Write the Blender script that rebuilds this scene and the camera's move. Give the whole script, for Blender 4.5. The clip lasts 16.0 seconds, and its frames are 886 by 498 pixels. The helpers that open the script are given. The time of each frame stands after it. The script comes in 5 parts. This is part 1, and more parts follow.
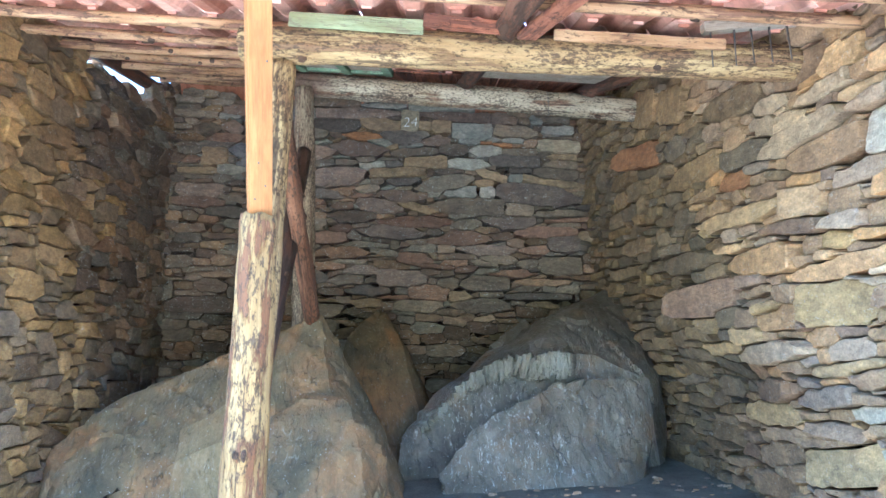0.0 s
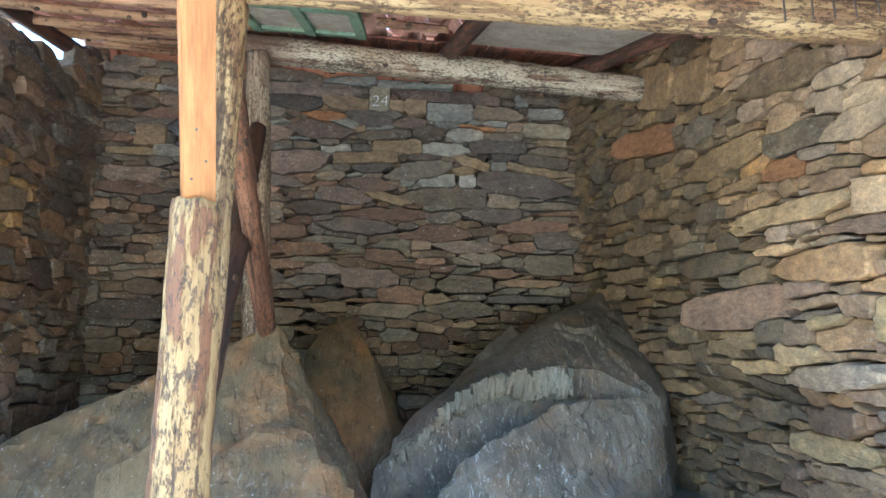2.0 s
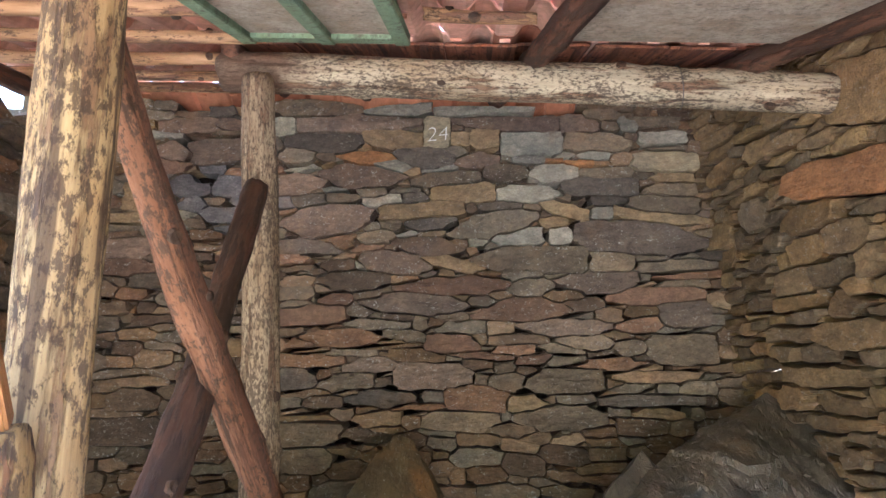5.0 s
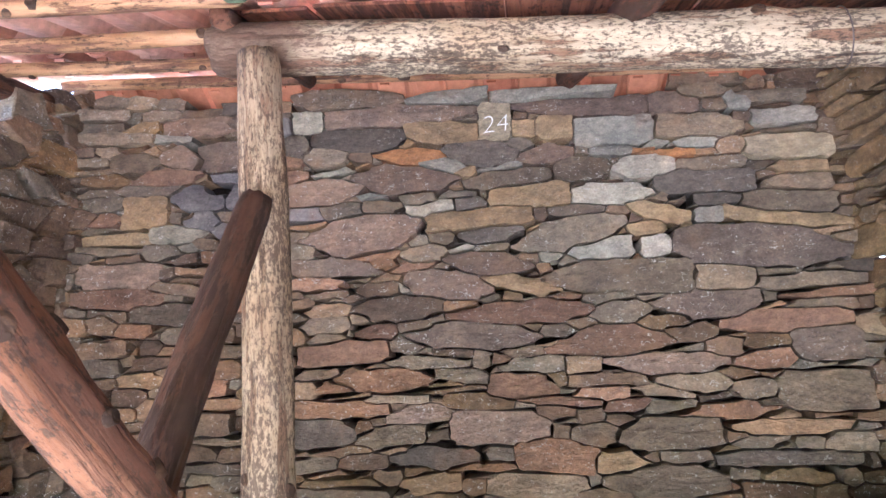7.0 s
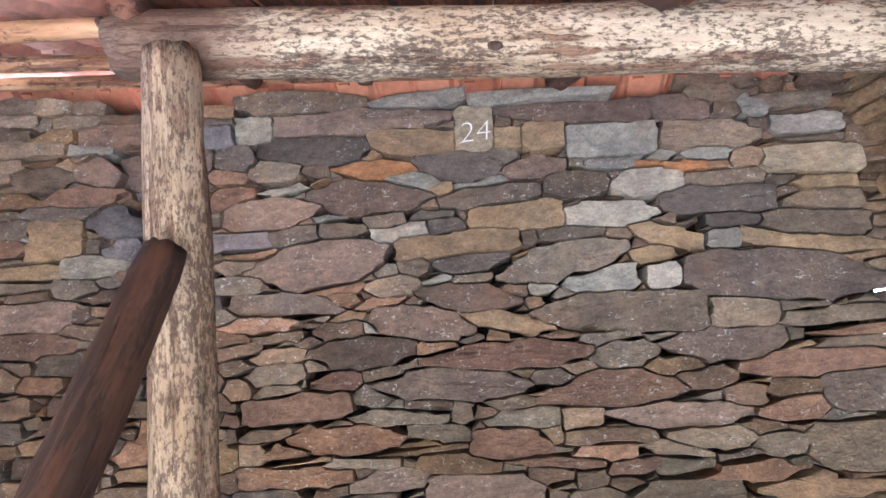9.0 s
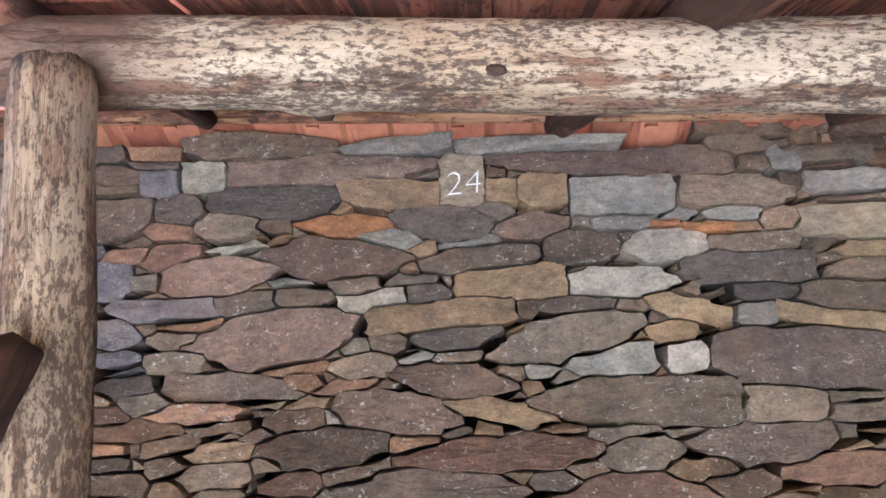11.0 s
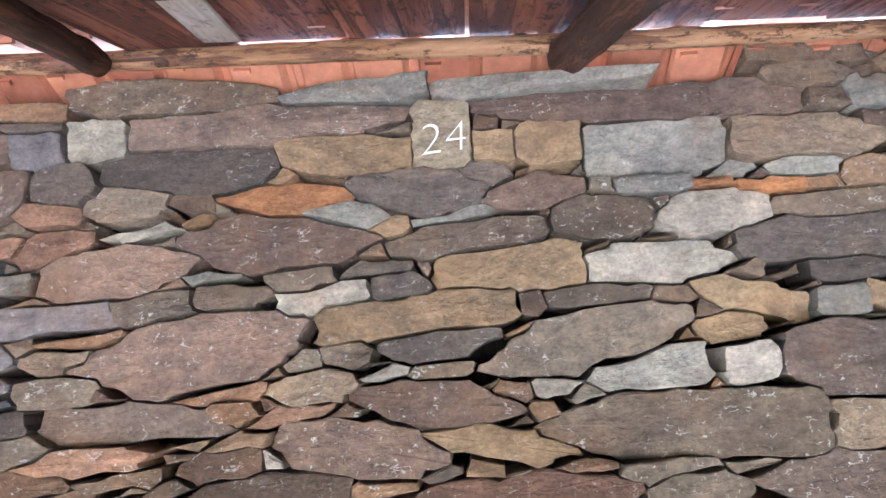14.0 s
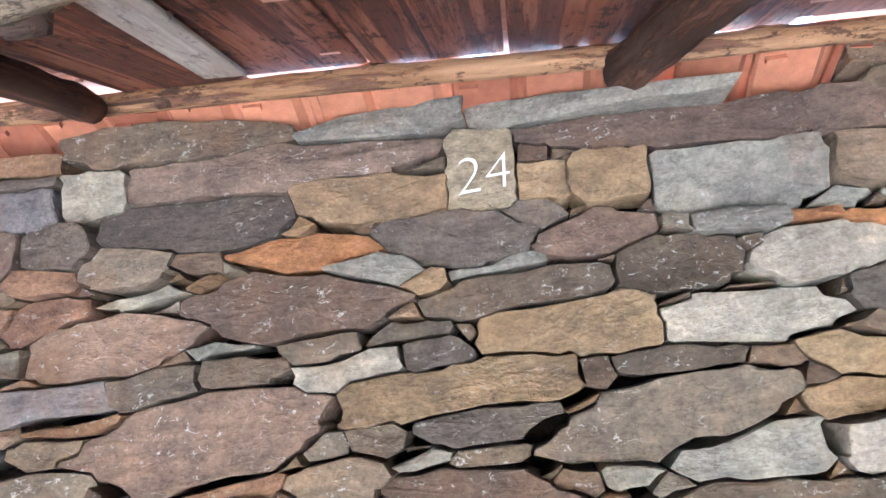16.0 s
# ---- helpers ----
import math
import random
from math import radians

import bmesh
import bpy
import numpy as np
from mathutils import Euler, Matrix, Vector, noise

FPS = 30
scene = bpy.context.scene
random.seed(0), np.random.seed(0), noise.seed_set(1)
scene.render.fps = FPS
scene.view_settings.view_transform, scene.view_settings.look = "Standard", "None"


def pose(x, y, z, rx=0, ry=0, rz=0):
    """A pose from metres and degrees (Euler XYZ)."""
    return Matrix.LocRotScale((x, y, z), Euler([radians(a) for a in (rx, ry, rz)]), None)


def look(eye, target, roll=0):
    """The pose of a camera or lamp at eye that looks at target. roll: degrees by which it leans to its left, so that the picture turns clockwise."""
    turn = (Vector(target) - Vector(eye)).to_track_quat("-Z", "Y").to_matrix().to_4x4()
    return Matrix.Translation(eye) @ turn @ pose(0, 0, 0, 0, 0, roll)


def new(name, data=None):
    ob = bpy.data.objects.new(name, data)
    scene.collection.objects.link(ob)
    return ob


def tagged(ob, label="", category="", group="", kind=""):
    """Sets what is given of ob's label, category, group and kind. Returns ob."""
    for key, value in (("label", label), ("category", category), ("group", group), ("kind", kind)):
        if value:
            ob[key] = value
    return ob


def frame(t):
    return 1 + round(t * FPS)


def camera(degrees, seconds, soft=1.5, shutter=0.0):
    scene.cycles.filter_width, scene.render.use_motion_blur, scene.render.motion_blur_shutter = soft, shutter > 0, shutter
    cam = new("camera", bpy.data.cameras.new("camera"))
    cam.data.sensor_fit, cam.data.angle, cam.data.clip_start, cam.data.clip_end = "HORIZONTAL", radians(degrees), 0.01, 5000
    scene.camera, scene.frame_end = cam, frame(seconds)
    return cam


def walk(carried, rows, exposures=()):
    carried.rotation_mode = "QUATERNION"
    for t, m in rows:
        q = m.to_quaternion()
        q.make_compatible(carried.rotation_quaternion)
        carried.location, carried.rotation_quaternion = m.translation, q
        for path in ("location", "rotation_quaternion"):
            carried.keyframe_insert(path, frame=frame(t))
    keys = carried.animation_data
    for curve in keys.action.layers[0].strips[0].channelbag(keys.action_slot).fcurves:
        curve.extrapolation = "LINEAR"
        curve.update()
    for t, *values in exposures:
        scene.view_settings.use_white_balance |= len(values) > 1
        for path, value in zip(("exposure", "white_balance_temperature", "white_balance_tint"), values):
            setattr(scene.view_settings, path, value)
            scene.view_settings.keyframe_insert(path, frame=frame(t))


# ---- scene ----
cam = camera(67.3, 16.0, soft=1.5)
METRES, EYE, TILT, LEAN, TURN = 5.2, 1.5, 8.0, 2.8, 0.0
ROWS = [
    (0.0, 0.0, 0.0, 0.0, -0.0, 0.0, 0.0),
    (0.5, -0.0166, 0.0324, 0.0047, -3.78, 0.35, -0.75),
    (1.0, -0.0194, 0.0692, 0.0017, -3.32, -0.7, 0.11),
    (1.5, -0.0221, 0.1008, 0.0041, -1.81, 0.02, -0.18),
    (2.0, -0.0336, 0.1464, 0.0039, -4.02, -0.51, -0.43),
    (2.5, -0.0489, 0.1893, 0.0149, -6.48, -0.22, -0.55),
    (3.0, -0.046, 0.2364, 0.0223, -5.71, -0.93, 1.44),
    (3.5, -0.0331, 0.2926, 0.0326, -3.61, -1.58, 2.45),
    (4.0, -0.0245, 0.3414, 0.0504, -0.3, -0.3, 2.08),
    (6.5, -0.0503, 0.5556, 0.0829, 3.92, 2.55, 2.22),
    (7.0, -0.0492, 0.5882, 0.0931, 6.42, 1.98, 3.49),
    (7.5, -0.0557, 0.6162, 0.0955, 5.54, 1.47, 2.98),
    (8.0, -0.0643, 0.6427, 0.1058, 2.27, 2.16, 3.47),
    (8.5, -0.0631, 0.6622, 0.1181, 4.24, 2.09, 4.6),
    (9.0, -0.0617, 0.6868, 0.1292, 3.65, 1.18, 4.12),
    (9.5, -0.0665, 0.7166, 0.1377, 2.41, 2.03, 4.09),
    (12.0, -0.0623, 0.8149, 0.1473, 2.59, 6.27, 2.89),
    (12.5, -0.0609, 0.8398, 0.1488, 3.89, 6.33, 3.24),
    (13.0, -0.0584, 0.859, 0.1516, 3.12, 6.65, 3.99),
    (13.5, -0.0571, 0.8842, 0.1497, 2.03, 5.1, 4.17),
    (14.0, -0.0568, 0.8986, 0.1581, 2.05, 3.26, 5.24),
    (14.5, -0.0546, 0.9085, 0.1647, 3.67, 5.15, 6.1),
    (15.0, -0.0562, 0.9209, 0.17, 4.27, 5.78, 5.96),
    (15.5, -0.054, 0.9354, 0.1772, 5.91, 6.43, 6.88),
    (16.0, -0.0522, 0.9549, 0.1814, 6.68, 4.94, 7.04),
]
EXPOSURES = [(0.0, 4.1, 4600, 0), (1.5, 3.95, 4850, 1), (3.0, 3.92, 5200, 1), (4.0, 3.8, 5700, 5), (6.5, 5.1, 5250, 21), (9.5, 4.97, 5150, 19), (12.5, 4.92, 5150, 18), (13.5, 5.28, 5150, 17), (16.0, 5.6, 5150, 14)]
walk(cam, [(t, pose(0, 0, EYE, TILT, LEAN, TURN) @ pose(METRES * x, METRES * y, METRES * z, 90 + pitch, roll, yaw)) for t, x, y, z, yaw, pitch, roll in ROWS], EXPOSURES)

# ---- world, sun, exposure ----
world = bpy.data.worlds.new("sky")
scene.world = world
world.use_nodes = True
wn = world.node_tree
sky = wn.nodes.new("ShaderNodeTexSky")
sky.sky_type = "NISHITA"
sky.sun_disc = False
sky.sun_elevation = radians(48)
sky.sun_rotation = radians(104)
wn.nodes["Background"].inputs["Strength"].default_value = 0.15
wn.links.new(sky.outputs["Color"], wn.nodes["Background"].inputs["Color"])
sun = new("sun", bpy.data.lights.new("sun", "SUN"))
sun.data.energy, sun.data.angle, sun.data.color = 5.0, radians(1.0), (1.0, 0.95, 0.87)
sun.matrix_world = look((6.0, -1.5, 6.9), (0, 0, 0))


# ---- materials ----
def mat_base(name, rough=0.85, spec=0.3):
    m = bpy.data.materials.new(name)
    m.use_nodes = True
    nt = m.node_tree
    b = nt.nodes["Principled BSDF"]
    b.inputs["Roughness"].default_value = rough
    b.inputs["Specular IOR Level"].default_value = spec
    return m, nt, b


def node(nt, kind, **values):
    n = nt.nodes.new(kind)
    for k, v in values.items():
        n.inputs[k.replace("_", " ")].default_value = v
    return n


def coords(nt, scale=(1, 1, 1)):
    tc = nt.nodes.new("ShaderNodeTexCoord")
    mp = nt.nodes.new("ShaderNodeMapping")
    mp.inputs["Scale"].default_value = scale
    nt.links.new(tc.outputs["Object"], mp.inputs["Vector"])
    return mp.outputs["Vector"]


def noise_tex(nt, vec, scale, detail=6.0, rough=0.6, dist=0.0):
    n = node(nt, "ShaderNodeTexNoise", Scale=scale, Detail=detail, Roughness=rough, Distortion=dist)
    nt.links.new(vec, n.inputs["Vector"])
    return n.outputs["Fac"]


def ramp(nt, fac, stops, constant=False):
    r = nt.nodes.new("ShaderNodeValToRGB")
    if constant:
        r.color_ramp.interpolation = "CONSTANT"
    e = r.color_ramp.elements
    while len(e) < len(stops):
        e.new(0.5)
    for el, (p, c) in zip(e, stops):
        el.position, el.color = p, (*c, 1)
    nt.links.new(fac, r.inputs["Fac"])
    return r.outputs["Color"]


def mix(nt, fac, a, b, mode="MIX"):
    m = nt.nodes.new("ShaderNodeMix")
    m.data_type, m.blend_type = "RGBA", mode
    for sock, v in ((m.inputs["Factor"], fac), (m.inputs["A"], a), (m.inputs["B"], b)):
        if isinstance(v, bpy.types.NodeSocket):
            nt.links.new(v, sock)
        else:
            sock.default_value = v if isinstance(v, float) else (*v, 1)
    return m.outputs["Result"]


def maths(nt, op, a, b=0.0):
    m = nt.nodes.new("ShaderNodeMath")
    m.operation = op
    for sock, v in ((m.inputs[0], a), (m.inputs[1], b)):
        if isinstance(v, bpy.types.NodeSocket):
            nt.links.new(v, sock)
        else:
            sock.default_value = v
    return m.outputs[0]


def step(nt, fac, lo, hi):
    r = nt.nodes.new("ShaderNodeMapRange")
    r.inputs["From Min"].default_value, r.inputs["From Max"].default_value = lo, hi
    nt.links.new(fac, r.inputs["Value"])
    return r.outputs["Result"]


def bump(nt, b, height, strength=0.5, distance=0.01):
    n = node(nt, "ShaderNodeBump", Strength=strength, Distance=distance)
    nt.links.new(height, n.inputs["Height"])
    nt.links.new(n.outputs["Normal"], b.inputs["Normal"])


def piece_random(nt):
    oi = nt.nodes.new("ShaderNodeObjectInfo")
    ge = nt.nodes.new("ShaderNodeNewGeometry")
    s = maths(nt, "ADD", oi.outputs["Random"], ge.outputs["Random Per Island"])
    return maths(nt, "FRACT", maths(nt, "MULTIPLY", s, 5.37))


def vein(nt, vec, scale, width, detail=3.0):
    """Thin wandering lines: where a noise passes its middle."""
    n = noise_tex(nt, vec, scale, detail, 0.55)
    return step(nt, maths(nt, "ABSOLUTE", maths(nt, "SUBTRACT", n, 0.5)), width, width * 0.3)


def slate(name, stops, chalk=0.5, along=(1, 1, 1), spread=0.8):
    """Split slate: one tone a stone, cloudy stains, flaked terraces, hairline cracks, chalky flecks."""
    m, nt, b = mat_base(name, 0.75, 0.3)
    v = coords(nt)
    va = coords(nt, along)
    base = ramp(nt, piece_random(nt), stops)
    cloud = noise_tex(nt, v, 5.0, 6.0, 0.6)
    mid = noise_tex(nt, va, 17.0, 10.0, 0.72)
    grain = noise_tex(nt, v, 90.0, 6.0, 0.65)
    flake = noise_tex(nt, va, 6.5, 7.0, 0.62)
    terrace = maths(nt, "FLOOR", maths(nt, "MULTIPLY", flake, 9.0))
    c = mix(nt, 0.7, base, ramp(nt, cloud, [(0.3, (0.55, 0.52, 0.52)), (0.55, (1.0, 0.97, 0.93)), (0.75, (1.35, 1.22, 1.05))]), "MULTIPLY")
    c = mix(nt, 0.8, c, ramp(nt, mid, [(0.3, (0.45, 0.44, 0.45)), (0.5, (0.98, 0.97, 0.96)), (0.68, (1.5, 1.46, 1.4))]), "MULTIPLY")
    own = maths(nt, "FRACT", maths(nt, "MULTIPLY", piece_random(nt), 7.31))
    c = mix(nt, spread, c, ramp(nt, own, [(0.0, (0.62, 0.62, 0.63)), (0.5, (0.98, 0.97, 0.96)), (1.0, (1.5, 1.46, 1.4))]), "MULTIPLY")
    tw = maths(nt, "FRACT", maths(nt, "MULTIPLY", terrace, 0.37))
    c = mix(nt, 0.5, c, ramp(nt, tw, [(0.0, (0.78, 0.78, 0.80)), (1.0, (1.22, 1.18, 1.12))]), "MULTIPLY")
    c = mix(nt, 0.5, c, ramp(nt, grain, [(0.3, (0.5, 0.5, 0.5)), (0.65, (1.35, 1.35, 1.35))]), "MULTIPLY")
    rust = step(nt, noise_tex(nt, v, 3.1, 5.0, 0.6), 0.56, 0.74)
    c = mix(nt, maths(nt, "MULTIPLY", rust, 0.45), c, (0.28, 0.155, 0.075))
    where = step(nt, noise_tex(nt, v, 3.7, 3.0), 0.40, 0.56)
    short = step(nt, noise_tex(nt, v, 16.0, 3.0), 0.46, 0.55)
    c = mix(nt, maths(nt, "MULTIPLY", maths(nt, "MULTIPLY", vein(nt, va, 4.0, 0.006, 3.0), short), 0.3), c, (0.05, 0.04, 0.036))
    spot = step(nt, noise_tex(nt, coords(nt, (1, 1, 1.5)), 24.0, 4.0, 0.6), 0.54, 0.60)
    scratch = maths(nt, "MULTIPLY", maths(nt, "MULTIPLY", vein(nt, coords(nt, (1.0, 1.0, 2.0)), 11.0, 0.014, 4.0), where), spot)
    c = mix(nt, maths(nt, "MULTIPLY", scratch, chalk), c, (0.55, 0.53, 0.49))
    fleck = maths(nt, "MULTIPLY", step(nt, noise_tex(nt, v, 48.0, 8.0, 0.72), 0.60, 0.67), where)
    c = mix(nt, maths(nt, "MULTIPLY", fleck, chalk), c, (0.56, 0.54, 0.50))
    nt.links.new(c, b.inputs["Base Color"])
    h = maths(nt, "ADD", maths(nt, "MULTIPLY", terrace, 0.16), maths(nt, "ADD", maths(nt, "MULTIPLY", mid, 0.9), maths(nt, "MULTIPLY", grain, 0.15)))
    bump(nt, b, h, 1.0, 0.022)
    return m


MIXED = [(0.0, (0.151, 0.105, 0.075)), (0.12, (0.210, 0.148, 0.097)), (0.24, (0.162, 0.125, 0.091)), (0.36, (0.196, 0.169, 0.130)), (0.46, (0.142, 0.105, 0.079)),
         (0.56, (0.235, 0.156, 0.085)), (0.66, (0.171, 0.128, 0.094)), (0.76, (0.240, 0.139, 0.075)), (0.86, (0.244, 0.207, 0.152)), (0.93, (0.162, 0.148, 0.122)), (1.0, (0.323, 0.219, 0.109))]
WARM = [(0.0, (0.264, 0.169, 0.101)), (0.13, (0.451, 0.286, 0.140)), (0.26, (0.307, 0.218, 0.144)), (0.4, (0.495, 0.325, 0.163)), (0.52, (0.275, 0.174, 0.107)), (0.64, (0.307, 0.238, 0.172)),
        (0.76, (0.472, 0.272, 0.107)), (0.88, (0.385, 0.276, 0.180)), (1.0, (0.527, 0.387, 0.241))]
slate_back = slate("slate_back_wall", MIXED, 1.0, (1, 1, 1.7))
slate_side = slate("slate_side_wall", WARM, 0.4, (1, 1, 1.7), 0.45)
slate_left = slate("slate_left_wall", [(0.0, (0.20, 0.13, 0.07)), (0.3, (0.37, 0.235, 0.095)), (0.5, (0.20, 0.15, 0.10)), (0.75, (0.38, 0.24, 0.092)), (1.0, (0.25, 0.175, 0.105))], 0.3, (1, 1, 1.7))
slate_ochre = slate("slate_ochre", [(0.0, (0.26, 0.185, 0.11)), (1.0, (0.33, 0.245, 0.145))], 0.4, (1, 1, 1.7), 0.3)
slate_rust = slate("slate_rust", [(0.0, (0.36, 0.175, 0.075)), (1.0, (0.33, 0.17, 0.085))], 0.2, (1, 1, 1.7), 0.3)
slate_blue = slate("slate_blue_grey", [(0.0, (0.235, 0.232, 0.200)), (1.0, (0.29, 0.28, 0.242))], 0.6, (1, 1, 1.7), 0.3)
slate_pale = slate("slate_pale", [(0.0, (0.32, 0.30, 0.24)), (0.6, (0.37, 0.345, 0.28)), (1.0, (0.46, 0.42, 0.36))], 0.6, (1, 1, 1.7), 0.3)
slate_sand = slate("slate_sand", [(0.0, (0.40, 0.34, 0.235)), (1.0, (0.40, 0.34, 0.235))], 0.3, (1, 1, 2), 0.3)
slate_dark = slate("slate_dark_grey", [(0.0, (0.122, 0.104, 0.088)), (1.0, (0.14, 0.12, 0.10))], 0.6, (1, 1, 1.7))
slate_dusk = slate("slate_brown_grey", [(0.0, (0.185, 0.148, 0.108)), (0.5, (0.22, 0.175, 0.126)), (1.0, (0.208, 0.178, 0.138))], 0.85, (1, 1, 1.7))
slate_russet = slate("slate_russet", [(0.0, (0.215, 0.132, 0.092)), (0.5, (0.25, 0.158, 0.108)), (1.0, (0.275, 0.165, 0.1))], 1.0, (1, 1, 1.7))
slate_steel = slate("slate_steel", [(0.0, (0.175, 0.168, 0.175)), (1.0, (0.20, 0.19, 0.192))], 0.6, (1, 1, 1.7), 0.3)
slate_gold = slate("slate_gold", [(0.0, (0.42, 0.285, 0.125)), (0.5, (0.47, 0.33, 0.165)), (1.0, (0.40, 0.27, 0.14))], 0.4, (1, 1, 1.7), 0.3)
slate_bright = slate("slate_bright", [(0.0, (0.50, 0.42, 0.30)), (1.0, (0.56, 0.48, 0.36))], 0.4, (1, 1, 1.7), 0.3)
# browns for the right wall's inner end, the corner's shade mixed into the stone colour
slate_corner_shade = slate("slate_corner_shade", [(0.0, (0.20, 0.145, 0.085)), (0.35, (0.28, 0.185, 0.09)), (0.65, (0.165, 0.13, 0.088)), (1.0, (0.33, 0.225, 0.105))], 0.5, (1, 1, 1.7), 0.6)
slate_plum = slate("slate_plum", [(0.0, (0.188, 0.138, 0.106)), (0.5, (0.212, 0.154, 0.12)), (1.0, (0.215, 0.17, 0.137))], 1.0, (1, 1, 1.7))


def shaded_rubble_core(name):
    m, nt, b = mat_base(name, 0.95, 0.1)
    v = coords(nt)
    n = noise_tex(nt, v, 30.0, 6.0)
    # earthy rubble taken near black: shade of the open joints put into its colour
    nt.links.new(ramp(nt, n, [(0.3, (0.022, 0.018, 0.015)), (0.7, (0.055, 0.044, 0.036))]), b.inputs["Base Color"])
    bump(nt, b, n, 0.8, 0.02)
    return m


core = shaded_rubble_core("shaded_rubble_core")


def rock_mat(name, tones, wet=0.55, tilt=(0, 0, 0), chalk=0.6):
    m, nt, b = mat_base(name, wet, 0.4)
    tc = nt.nodes.new("ShaderNodeTexCoord")
    mp = nt.nodes.new("ShaderNodeMapping")
    mp.inputs["Rotation"].default_value = [radians(a) for a in tilt]
    mp.inputs["Scale"].default_value = (3.2, 1.2, 1.2)
    nt.links.new(tc.outputs["Object"], mp.inputs["Vector"])
    v = tc.outputs["Object"]
    big = noise_tex(nt, v, 2.2, 5.0, 0.55, 0.5)
    strata = noise_tex(nt, mp.outputs["Vector"], 3.5, 10.0, 0.7, 0.3)
    grain = noise_tex(nt, v, 55.0, 8.0, 0.7)
    c = ramp(nt, big, tones)
    c = mix(nt, 0.6, c, ramp(nt, strata, [(0.3, (0.42, 0.42, 0.43)), (0.62, (1.25, 1.22, 1.18))]), "MULTIPLY")
    c = mix(nt, 0.45, c, ramp(nt, grain, [(0.3, (0.55, 0.55, 0.55)), (0.65, (1.25, 1.25, 1.25))]), "MULTIPLY")
    stain = step(nt, noise_tex(nt, v, 3.3, 6.0, 0.65), 0.52, 0.66)
    c = mix(nt, maths(nt, "MULTIPLY", stain, 0.65), c, (0.21, 0.122, 0.052))
    mask = step(nt, noise_tex(nt, v, 7.0, 3.0), 0.48, 0.58)
    crack = maths(nt, "MULTIPLY", vein(nt, mp.outputs["Vector"], 1.6, 0.012, 4.0), mask)
    c = mix(nt, maths(nt, "MULTIPLY", crack, 0.35), c, (0.035, 0.028, 0.02))
    flake = maths(nt, "MULTIPLY", step(nt, noise_tex(nt, mp.outputs["Vector"], 13.0, 9.0, 0.78, 0.8), 0.55, 0.63), step(nt, noise_tex(nt, v, 1.9, 4.0), 0.46, 0.58))
    c = mix(nt, maths(nt, "MULTIPLY", flake, chalk), c, (0.58, 0.53, 0.45))
    dots = maths(nt, "MULTIPLY", step(nt, noise_tex(nt, v, 75.0, 2.0, 0.5), 0.70, 0.74), 0.8)
    c = mix(nt, dots, c, (0.55, 0.53, 0.48))
    nt.links.new(c, b.inputs["Base Color"])
    terrace = maths(nt, "FLOOR", maths(nt, "MULTIPLY", noise_tex(nt, v, 5.0, 7.0, 0.62), 10.0))
    hh = maths(nt, "ADD", maths(nt, "MULTIPLY", strata, 1.5), maths(nt, "MULTIPLY", terrace, 0.12))
    hh = maths(nt, "SUBTRACT", maths(nt, "ADD", hh, maths(nt, "MULTIPLY", grain, 0.35)), maths(nt, "MULTIPLY", crack, 0.4))
    bump(nt, b, hh, 0.9, 0.022)
    return m


rock_grey = rock_mat("rock_grey", [(0.3, (0.098, 0.080, 0.058)), (0.5, (0.155, 0.126, 0.092)), (0.7, (0.225, 0.184, 0.135))], 0.33, (0, 35, 20), 0.75)
rock_brown = rock_mat("rock_brown", [(0.3, (0.088, 0.068, 0.036)), (0.48, (0.16, 0.112, 0.054)), (0.62, (0.275, 0.145, 0.055)), (0.75, (0.18, 0.135, 0.068))], 0.75, (20, 30, 0), 0.3)
rock_pale = rock_mat("rock_pale", [(0.3, (0.125, 0.098, 0.066)), (0.5, (0.2, 0.16, 0.11)), (0.7, (0.30, 0.245, 0.175))], 0.33, (0, 35, 20), 1.0)
rock_ochre = rock_mat("rock_ochre", [(0.3, (0.19, 0.13, 0.06)), (0.5, (0.24, 0.165, 0.075)), (0.7, (0.28, 0.2, 0.1))], 0.7, (20, 30, 0), 0.3)
rock_vein = rock_mat("rock_vein", [(0.3, (0.15, 0.125, 0.09)), (0.5, (0.25, 0.21, 0.145)), (0.7, (0.33, 0.30, 0.24))], 0.6, (0, 10, 0), 0.7)


